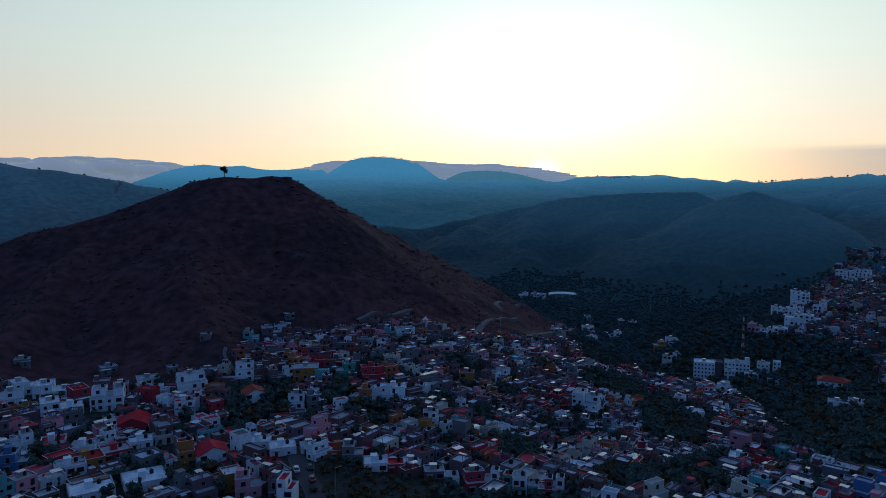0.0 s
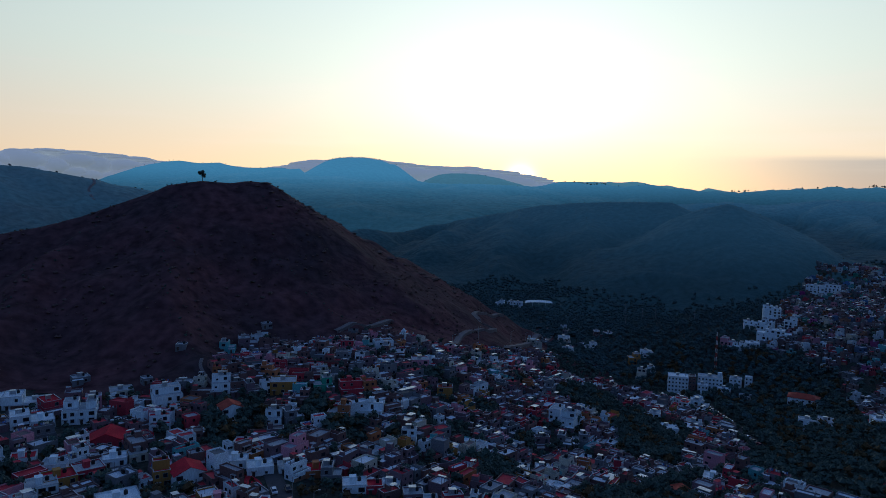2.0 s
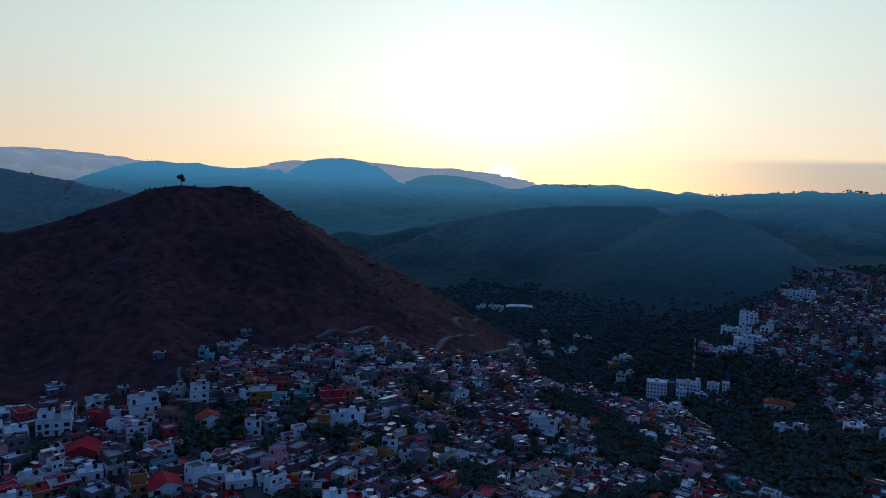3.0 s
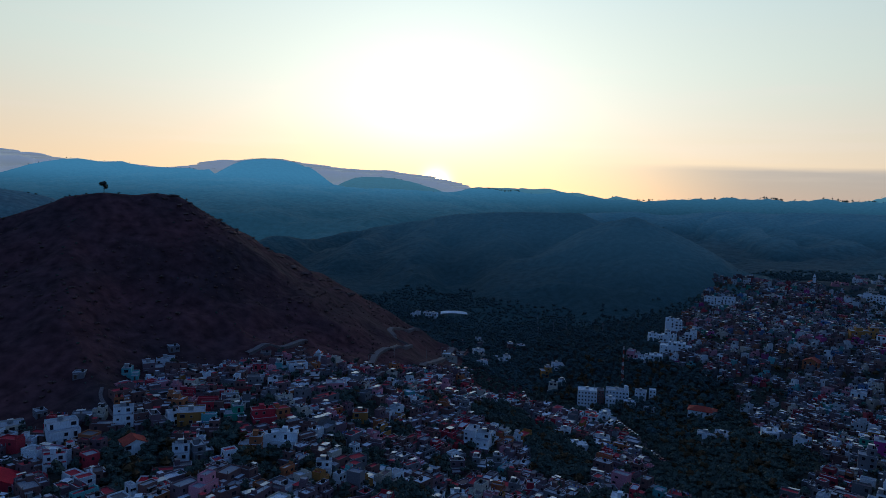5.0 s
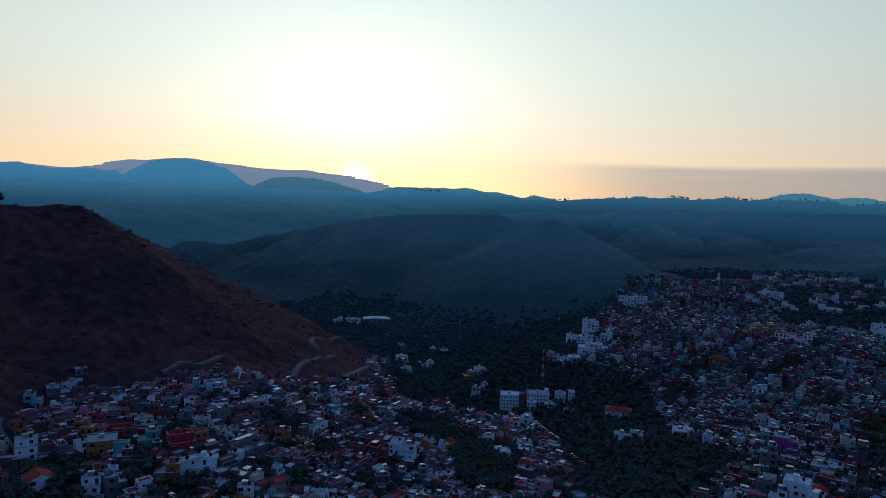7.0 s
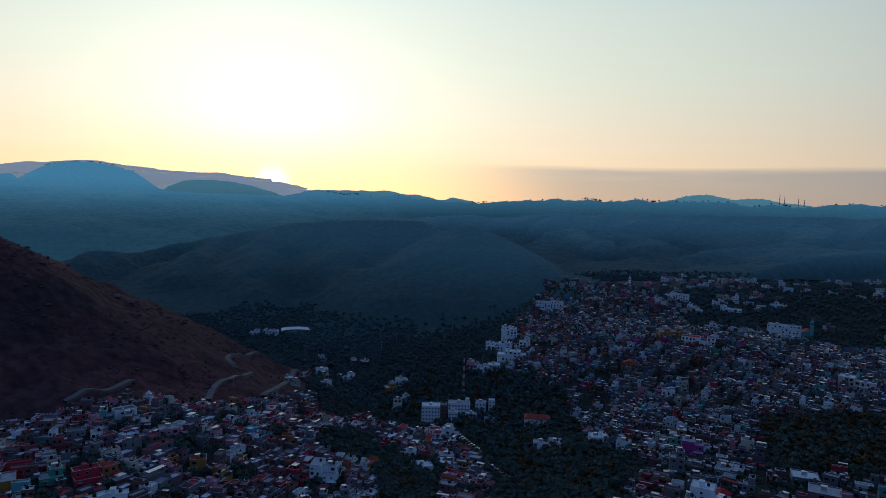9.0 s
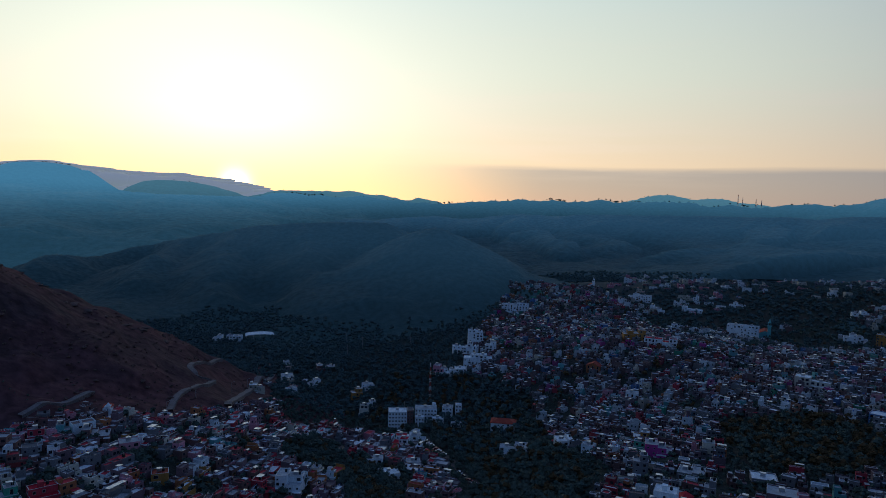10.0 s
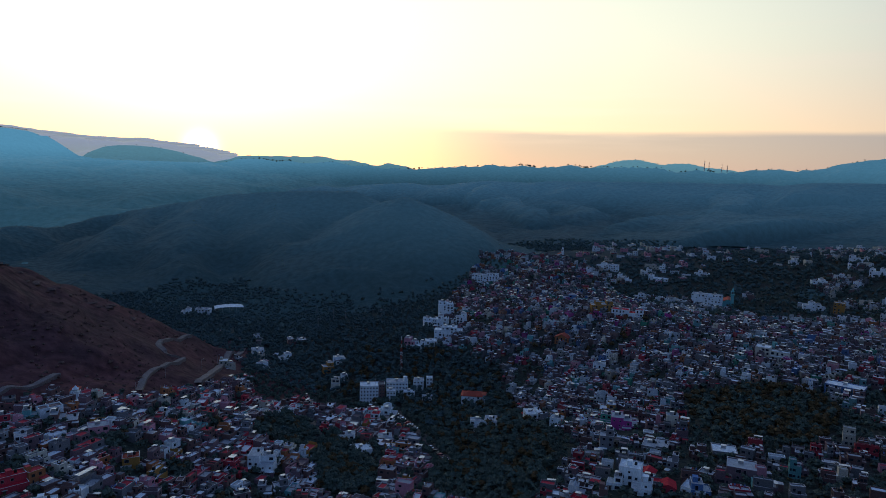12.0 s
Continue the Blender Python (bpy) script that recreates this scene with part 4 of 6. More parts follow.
place(99.0, 835.2, 10.5, 9.6, 2, -22, "white", "flat", "concrete")

# special buildings


def special(x, y, w, d, floors, turn, colour, cover, label, category, roof="flat"):
    ob = house(w, d, floors, colour, roof, cover, tank=False, panes=True, grid=True, label=label)
    ob.name = category.replace(" ", "_")
    tagged(ob, category=category, group="civic buildings")
    return settle(ob, x, y, w, d, turn)


hotel = special(187, 480, 14, 11, 5, -20, "white", "whitewash", "large white five-storey block with rows of windows", "apartment block")
part("antenna", Solid().rod((5, 0, 13.5), (5, 0, 21), 0.12), STEEL, hotel, "thin steel antenna")
special(196.4, 477.6, 4.6, 8, 5, -20, "brick", "dark", "narrow brown link block between white wings", "link block")
special(202.5, 473.0, 7, 7, 3, -22, "white", "whitewash", "white three-storey stair wing before the brown link", "apartment block")
wing = special(212, 483, 17, 10, 4, -24, "white", "concrete", "long white four-storey wing with a roof turret", "apartment block")
paint(part("turret", Solid().drum(6.4, 1.5, 10.7, 14.2, 1.6, 1.6, 12), [WALL_MAT["white"]], wing, "white roof turret"), WALL_MAT["white"])
special(216, 469, 9, 6, 2, -26, "white", "whitewash", "low white annexe below the large wing", "annexe")
special(229, 479, 8, 8, 3, -30, "white", "concrete", "white three-storey annexe at the wood edge", "annexe")
special(237, 476, 5, 5, 3, -25, "white", "whitewash", "small white tower house among trees", "annexe")
special(176, 444, 8, 7, 2, -20, "white", "red coat", "white two-storey house with a red roof terrace", "house")
special(185.5, 442, 8, 7, 2, -20, "white", "whitewash", "white two-storey house below the apartment block", "house")
special(226, 455, 10, 6, 1, -28, "white", "concrete", "low white pavilion among trees", "pavilion")
# ground kept empty so that the magenta house shows from the camera
TAKEN.extend([(257, 277, 5), (251, 270, 4), (260, 271, 4)])

hall = new("sports_hall")
tagged(hall, "open-sided hall with a bright curved metal roof", "hall", "civic buildings")
s = Solid()
n = 10
for i in range(n):
    a, b = math.pi * i / n, math.pi * (i + 1) / n
    xa, za, xb, zb = -17 * math.cos(a), 3.6 + 2.0 * math.sin(a), -17 * math.cos(b), 3.6 + 2.0 * math.sin(b)
    s.face([(xa, -9, za), (xb, -9, zb), (xb, 9, zb), (xa, 9, za)])
    s.face([(xa, 9, za - 0.25), (xb, 9, zb - 0.25), (xb, -9, zb - 0.25), (xa, -9, za - 0.25)])
    s.face([(xa, -9, za - 0.25), (xb, -9, zb - 0.25), (xb, -9, zb), (xa, -9, za)])
part("roof", s, ROOF_MAT["whitewash"], hall, "curved white metal roof")
for x in (-16, -8, 0, 8, 16):
    for y in (-8.6, 8.6):
        part("column", Solid().box(-0.2, 0.2, -0.2, 0.2, -3, 3.5 + 1.9 * math.sqrt(1 - (x / 17.0) ** 2)), STEEL, hall, at=pose(x, y, 0))
hall.matrix_basis = pose(148, 838, ground_z(148, 838) - 0.6, 0, 0, -8)
TAKEN.append((148, 842, 18))


def church(x, y, turn, w, d, tower, wall, label):
    ob = tagged(new("church"), label, "church", "civic buildings")
    m = WALL_MAT[wall]
    nave = part("nave", wall_mesh(w, d, 5.8, "gable"), None, ob)
    paint(nave, m)
    paint(part("roof", roof_mesh(w, d, 5.8, "gable"), None, ob, "terracotta tiled roof"), ROOF_MAT["terracotta"])
    t = Solid().box(-1.7, 1.7, -1.7, 1.7, -4, tower * 0.62).box(-2.0, 2.0, -2.0, 2.0, tower * 0.62, tower * 0.65)
    for a in (-1.3, 0.9):
        for b in (-1.3, 0.9):
            t.box(a, a + 0.4, b, b + 0.4, tower * 0.65, tower * 0.78)
    t.box(-1.6, 1.6, -1.6, 1.6, tower * 0.78, tower * 0.80)
    part("bell_tower", t, m, ob, "bell tower with open belfry", at=pose(w / 2 - 1.6, -d / 2 - 1.0, 0))
    part("spire", Solid().drum(0, 0, tower * 0.80, tower * 0.87, 1.4, 1.1, 8).drum(0, 0, tower * 0.87, tower, 1.0, 0.08, 8), m, ob, "pointed spire", at=pose(w / 2 - 1.6, -d / 2 - 1.0, 0))
    part("door", Solid().box(-0.9, 0.9, -0.1, 0.05, 0, 2.8), DOOR, ob, at=pose(-0.5, -d / 2, 0.02))
    for z in (2.0,):
        for yy in (-d / 4, d / 4):
            window(ob, w / 2, yy, z, 90, 0.8, 2.0)
            window(ob, -w / 2, yy, z, -90, 0.8, 2.0)
    return settle(ob, x, y, w, d, turn)


church(-11, 416, -8, 4.6, 6, 9, "white", "small white hillside chapel with a bell tower")
church(618, 508, -50, 11, 22, 22, "teal", "pale green church with a slender pointed spire")
church(582, 760, -38, 8, 12, 17, "white", "white church on the hilltop with a tower")

# radio mast, valley poles, crest masts


def lattice_mast(name, x, y, height, foot, bands, label, r=0.07):
    ob = tagged(new(name), label, "mast")
    step = height / bands
    for i in range(bands):
        s = Solid()
        w0, w1 = foot * (1 - 0.75 * i / bands), foot * (1 - 0.75 * (i + 1) / bands)
        z0, z1 = i * step, (i + 1) * step
        p = [(sx * w0 / 2, sy * w0 / 2, z0) for sx, sy in ((-1, -1), (1, -1), (1, 1), (-1, 1))]
        q = [(sx * w1 / 2, sy * w1 / 2, z1) for sx, sy in ((-1, -1), (1, -1), (1, 1), (-1, 1))]
        for k in range(4):
            s.rod(p[k], q[k], r), s.rod(p[k], q[(k + 1) % 4], r * 0.7), s.rod(q[k], q[(k + 1) % 4], r * 0.7)
        tagged(part("mast_section", s, MAST_RED if i % 2 else MAST_WHITE, ob), kind="stuff")
    ob.matrix_basis = pose(x, y, ground_z(x, y) - 0.5)
    return ob


lattice_mast("radio_mast", 232, 520, 30, 1.8, 9, "red and white lattice radio mast beside the wood", 0.08)
for x, y, h in ((2390, 2120, 48), (2402, 2106, 40), (2440, 2070, 36), (2452, 2052, 30)):
    lattice_mast("radio_mast", x, y, h, 3.0, 6, "tall slender radio mast on the mountain crest", 0.4)
for x, y in ((235, 708), (245, 696), (271, 659), (210, 683), (228, 745)):
    ob = tagged(new("power_pole"), "pale power pole with a crossarm in the valley", "pole", "valley power poles")
    part("pole", Solid().drum(0, 0, -1, 13, 0.32, 0.2, 8), CONCRETE, ob)
    part("crossarm", Solid().box(-1.6, 1.6, -0.12, 0.12, 12, 12.25), CONCRETE, ob)
    ob.matrix_basis = pose(x, y, ground_z(x, y))
for x, y in ((96, 575), (88, 560), (70, 520), (40, 470), (20, 430), (-40, 205), (-32, 196)):
    ob = tagged(new("street_lamp"), "grey street lamp post with a curved arm", "lamp post", "street lamps")
    part("post", Solid().drum(0, 0, -0.5, 8.5, 0.14, 0.09, 8), STEEL, ob)
    part("arm", Solid().rod((0, 0, 8.4), (1.5, 0, 8.9), 0.06), STEEL, ob)
    part("lamp_head", Solid().box(1.2, 1.9, -0.15, 0.15, 8.82, 8.98), STEEL, ob)
    ob.matrix_basis = pose(x, y, ground_z(x, y))

# roads and tracks


def strip(name, pts, width, mat, label):
    """A road laid along a line over the land, with banks."""
    line = []
    for i in range(len(pts) - 1):
        p0, p1, p2, p3 = (Vector(pts[max(0, min(len(pts) - 1, i + k))]) for k in (-1, 0, 1, 2))
        steps = max(2, int((p2 - p1).length / 2.5))
        for k in range(steps):
            t = k / steps
            line.append(0.5 * (2 * p1 + (p2 - p0) * t + (2 * p0 - 5 * p1 + 4 * p2 - p3) * t * t + (3 * p1 - p0 - 3 * p2 + p3) * t ** 3))
    line.append(Vector(pts[-1]))
    s = Solid()
    prev = None
    for i, p in enumerate(line):
        d = (line[min(i + 1, len(line) - 1)] - line[max(i - 1, 0)]).normalized()
        n = Vector((-d.y, d.x)) * width / 2
        z = max(ground_z(p.x + k * n.x, p.y + k * n.y) for k in (-1, -0.5, 0, 0.5, 1)) + 0.3
        row = [(p.x + n.x, p.y + n.y, z - 2.5), (p.x + n.x, p.y + n.y, z), (p.x - n.x, p.y - n.y, z), (p.x - n.x, p.y - n.y, z - 2.5)]
        if prev:
            for k in range(3):
                s.face([prev[k + 1], prev[k], row[k], row[k + 1]])
        prev = row
    ob = part(name, s, mat)
    return tagged(ob, label, "road", kind="structure")


strip("road_1", [(22, 438), (29, 467), (50, 508), (58, 530), (46, 524), (43, 545), (62, 590), (74, 612)], 4, DIRT, "pale dirt track winding up the hillside")
strip("road_2", [(60, 470), (86, 547), (101, 595), (128, 660), (134, 690), (128, 720), (118, 760)], 5, DIRT, "pale road round the foot of the hill")
strip("road_3", [(-52, 408), (-45, 414), (-31, 426), (-20, 442)], 4, DIRT, "short dirt track on the brown slope")
strip("road_4", [(-60, 262), (-56, 245), (-51, 228), (-45, 212), (-38, 196), (-30, 170)], 6, ROAD, "grey street running down between the houses")
strip("road_5", [(-149, 242), (-160, 262), (-169, 281), (-176, 298)], 6, ROAD, "steep grey street between white houses")
strip("road_6", [(-140, 262), (-126, 284), (-112, 298), (-93, 303), (-78, 302)], 6, ROAD, "curved street with parked cars")
strip("road_7", [(128, 445), (123, 410), (118, 373), (107, 320)], 5, ROAD, "narrow straight street between low houses")
strip("road_8", [(-110, 340), (-108, 332), (-100, 322), (-92, 312)], 1.6, DIRT, "worn stairway path on the slope")
strip("road_9", [(196, 445), (189, 420), (186, 392), (180, 360), (174, 330), (160, 290)], 6, ROAD, "tree-lined road with a row of parked cars")
strip("road_10", [(-404, 853), (-394, 838), (-390, 815), (-372, 790)], 3, DIRT, "pale footpath on the dark hill")

strip("road_11", [(-66, 228), (-60, 225), (-55, 219), (-52, 211)], 4.5, ROOF_MAT["red coat"], "red-painted pavement beside the curved street")

# retaining walls
for k, pts in enumerate((((2, 356), (12, 374), (22, 392), (33, 408)), ((-4, 240), (6, 248), (16, 256)))):
    s = Solid()
    for (ax, ay), (bx, by) in zip(pts, pts[1:]):
        za, zb = ground_z(ax, ay), ground_z(bx, by)
        d = (Vector((bx, by)) - Vector((ax, ay))).normalized()
        nx, ny = -d.y * 0.25, d.x * 0.25
        lo = [(ax - nx, ay - ny, za - 3), (bx - nx, by - ny, zb - 3), (bx + nx, by + ny, zb - 3), (ax + nx, ay + ny, za - 3)]
        hi = [(x, y, z + 5.2) for x, y, z in lo]
        s.face(hi)
        for i in range(4):
            j = (i + 1) % 4
            s.face([lo[i], lo[j], hi[j], hi[i]])
    tagged(part("retaining_wall", s, WALL_MAT["mauve"]), "long plain retaining wall beside a street", "wall")

# parked cars


def car(paint_mat, label):
    ob = tagged(new("car"), label, "car", "parked cars")
    part("body", Solid().box(-0.85, 0.85, -2.1, 2.1, 0.35, 0.85).box(-0.8, 0.8, -2.0, 2.0, 0.25, 0.35), paint_mat, ob)
    s = Solid()
    lo = [(-0.75, -1.3, 0.85), (0.75, -1.3, 0.85), (0.75, 1.5, 0.85), (-0.75, 1.5, 0.85)]
    hi = [(-0.62, -0.7, 1.4), (0.62, -0.7, 1.4), (0.62, 1.1, 1.4), (-0.62, 1.1, 1.4)]
    for i in range(4):
        j = (i + 1) % 4
        s.face([lo[i], lo[j], hi[j], hi[i]])
    part("cabin", s, GLASS, ob, "dark glazed cabin")
    part("roof", Solid().box(-0.62, 0.62, -0.7, 1.1, 1.4, 1.45), paint_mat, ob)
    for x in (-0.8, 0.8):
        for y in (-1.3, 1.3):
            w = Solid().drum(0, 0, -0.1, 0.1, 0.32, 0.32, 10)
            part("wheel", w, RUBBER, ob, at=pose(x, y, 0.32, 0, 90, 0))
    return ob


fleet = [car(CAR_WHITE, "white parked hatchback on the street"), car(CAR_DARK, "dark parked hatchback on the street"), car(CAR_RED, "red parked hatchback on the street")]
spots = [(-47.0, 212, 20), (-43, 214, 20), (-40.5, 205, 20), (-46, 231, 160), (-66, 232, 90), (-52, 238, 15), (-127, 282, -30), (-119, 291, -40), (-110, 297, -60), (-104, 300, -70)]
spots += [(191.5 - 0.6 * i, 438 - 5.2 * i, 70 + i) for i in range(9)] + [(176 - 1.4 * i, 352 - 9 * i, 12) for i in range(4)]
for k, (x, y, turn) in enumerate(spots):
    m = pose(x, y, ground_z(x, y) + 0.42, 0, 0, turn)
    if k < 3:
        fleet[k].matrix_basis = m
    else:
        copy_thing(fleet[(0, 0, 1, 2, 0, 1)[k % 6]], m)
    TAKEN.append((x, y, 2.5))

# town districts and woods, in plan
LEFT_TOWN = [(-210, 250), (-200, 303), (-166, 301), (-128, 315), (-98, 322), (-107, 360), (-90, 394), (-60, 392), (-15, 419), (23, 427), (70, 479), (107, 540), (98, 473),
             (139, 491), (160, 452), (192, 450), (161, 323), (132, 283), (141, 210), (133, 175), (-130, 165), (-200, 180)]
RIGHT_TOWN = [(275, 542), (348, 660), (483, 812), (554, 822), (600, 700), (560, 560), (619, 538), (720, 500), (900, 560), (960, 420), (800, 260), (600, 150), (345, 160), (398, 257), (375, 279),
              (341, 317), (300, 300), (233, 279), (252, 363), (297, 461)]
NEAR_RIGHT = [(307, 367), (341, 317), (280, 255), (204, 194), (158, 225), (186, 245), (220, 270), (250, 330)]
LOW_RIGHT = [(256, 226), (345, 187), (300, 120), (180, 150), (208, 192)]
WOODS = [
    [(-84, 302), (-72, 310), (-61, 267), (-74, 258)], [(-52, 302), (-44, 301), (-30, 275), (-22, 258), (-42, 269)],
    [(110, 378), (132, 396), (136, 331), (119, 300), (96, 317)], [(59, 235), (117, 285), (92, 205), (52, 206)],
    [(19, 266), (40, 283), (32, 241), (19, 233)], [(-2, 354), (14, 372), (16, 352), (1, 339)], [(78, 400), (118, 455), (112, 410), (86, 380)],
    [(331, 301), (362, 292), (395, 262), (372, 228), (318, 200), (284, 206), (276, 232), (302, 270)],
    [(158, 523), (221, 590), (267, 536), (295, 476), (247, 373), (230, 300), (168, 230), (150, 262), (196, 398), (200, 450)]]
STREETS = [[(-146, 262), (-131, 287), (-114, 304), (-92, 309), (-78, 307), (-78, 297), (-92, 297), (-109, 292), (-121, 281), (-135, 258)], [(-58, 236), (-46, 236), (-32, 190), (-44, 190)], [(-180, 298), (-170, 298), (-144, 240), (-154, 240)], [(122, 440), (132, 440), (112, 310), (103, 310)]]
HAMLETS = [[(600, 760), (760, 900), (900, 800), (760, 640), (620, 600)], [(760, 640), (900, 760), (1100, 620), (1000, 430), (800, 520)], [(90, 560), (130, 690), (165, 690), (150, 540)],
           [(1000, 640), (1100, 760), (1200, 640), (1130, 520)]]
SPARSE = [(690, 1056), (572, 721), (550, 620), (492, 488), (498, 428), (578, 429), (646, 361), (760, 380), (900, 400), (1000, 500), (931, 758), (784, 1010)]
# groves and bare banks between the houses, placed to fit the camera's view: x, y, half width, half depth away from the
# camera
CLUMPS = [(-84, 276, 7, 30), (-137, 226, 4, 20), (-134, 256, 3, 14), (-99, 210, 4, 9), (-78, 206, 8, 6), (-46, 293, 5, 17), (-29, 271, 10, 15), (-52, 259, 6, 7),
          (-10, 271, 4, 15), (5, 243, 9, 11), (16, 297, 6, 11), (4, 354, 9, 9), (31, 337, 7, 10), (27, 258, 12, 17), (1, 299, 6, 10), (50, 315, 6, 10),
          (124, 354, 20, 40), (69, 228, 16, 26), (108, 403, 14, 34), (-32, 333, 5, 6), (131, 400, 4, 18), (60, 400, 6, 6), (90, 262, 6, 9)]


def in_clump(x, y):
    for a, b, wide, deep in CLUMPS:
        r = math.hypot(a, b)
        across, along = ((x - a) * b - (y - b) * a) / r, ((x - a) * a + (y - b) * b) / r
        if (across / wide) ** 2 + (along / deep) ** 2 < 1:
            return True
    return False


MEADOW = [(-40, 222), (-24, 215), (-4, 209), (2, 203), (44, 201), (60, 150), (-36, 150), (-44, 188)]


def downhill(x, y):
    """Turn of a house whose front looks down the slope."""
    e = 14.0
    gx = ground_z(x + e, y) - ground_z(x - e, y)
    gy = ground_z(x, y + e) - ground_z(x, y - e)
    return math.degrees(math.atan2(-gx, gy))


rng = random.Random(7)
SHAPES = [(5.8, 6.2, 2, "flat"), (6.4, 6.4, 2, "flat"), (4.6, 6.0, 3, "flat"), (6.8, 6.0, 1, "flat"), (7.6, 6.4, 2, "flat"), (4.8, 5.0, 1, "flat"), (6.0, 7.0, 1, "gable"), (7.4, 5.4, 1, "flat"), (5.6, 5.0, 1, "flat"), (6.2, 5.4, 2, "flat")]
COLOURS = ["white"] * 7 + ["cream"] * 2 + ["grey"] * 9 + ["brick"] * 8 + ["mauve"] * 9 + ["red"] * 4 + ["orange", "ochre", "pink", "pink", "teal", "blue"]
COVERS = ["concrete"] * 7 + ["whitewash"] * 5 + ["red coat"] * 4 + ["dark"] * 2 + ["sheet metal"] * 2
ACROSS = ["white"] * 5 + ["cream"] * 2 + ["grey"] * 12 + ["brick"] * 10 + ["mauve"] * 7 + ["teal"] * 2 + ["blue", "green", "pink", "pink", "magenta", "red", "red", "orange", "orange"]
NEAR = ["white"] * 3 + ["cream"] * 2 + ["grey"] * 9 + ["brick"] * 9 + ["mauve"] * 7 + ["red"] * 2 + ["orange", "pink", "teal"]
DULL = ["white"] * 5 + ["cream"] * 2 + ["grey"] * 8 + ["brick"] * 14 + ["mauve"] * 14 + ["red"] * 4 + ["orange"] * 2 + ["pink"] * 3 + ["teal", "ochre"]
_proto = {}


def scattered_house(x, y, turn, shape, colour, cover, extra):
    w, d, floors, roof = shape
    if roof == "gable":
        cover = "red coat"
    m = pose(x, y, footing(x, y, w, d, turn), 0, 0, turn)
    key = (shape, colour, cover, extra)
    if key in _proto:
        copy_thing(_proto[key], m)
    else:
        ob = _proto[key] = house(w, d, floors, colour, roof, cover, tank=extra == 2, stair=extra == 3 and w > 6, balcony=extra == 1, form=(1, 2, 0, 3)[extra], lip=extra in (0, 2))
        ob.matrix_basis = m
    TAKEN.append((x, y, 0.40 * (w + d) / 2))


LANDMARKS = [(x, y) for x, y, r in TAKEN if r > 3.5]


def camera_side_gap(x, y):
    """How far the place lies towards the camera from a house built one by one, which it could hide."""
    way_x, way_y = -x / math.hypot(x, y), -y / math.hypot(x, y)
    nearest = 99.0
    for a, b in LANDMARKS:
        ahead = (x - a) * way_x + (y - b) * way_y
        if 0 < ahead < 25 and abs((x - a) * way_y - (y - b) * way_x) < 6.0:
            nearest = min(nearest, ahead)
    return nearest


def sow(poly, step, skip, density=1.0):
    """Jittered places inside a district, clear of woods and meadows."""
    xs, ys = [p[0] for p in poly], [p[1] for p in poly]
    y, odd = min(ys), 0
    while y < max(ys):
        x = min(xs) + odd * step * 0.5
        while x < max(xs):
            px, py = x + rng.uniform(-0.28, 0.28) * step, y + rng.uniform(-0.28, 0.28) * step
            if inside(px, py, poly) and not any(inside(px, py, q) for q in skip) and rng.random() < density:
                yield px, py
            x += step
        y, odd = y + step * 0.95, 1 - odd


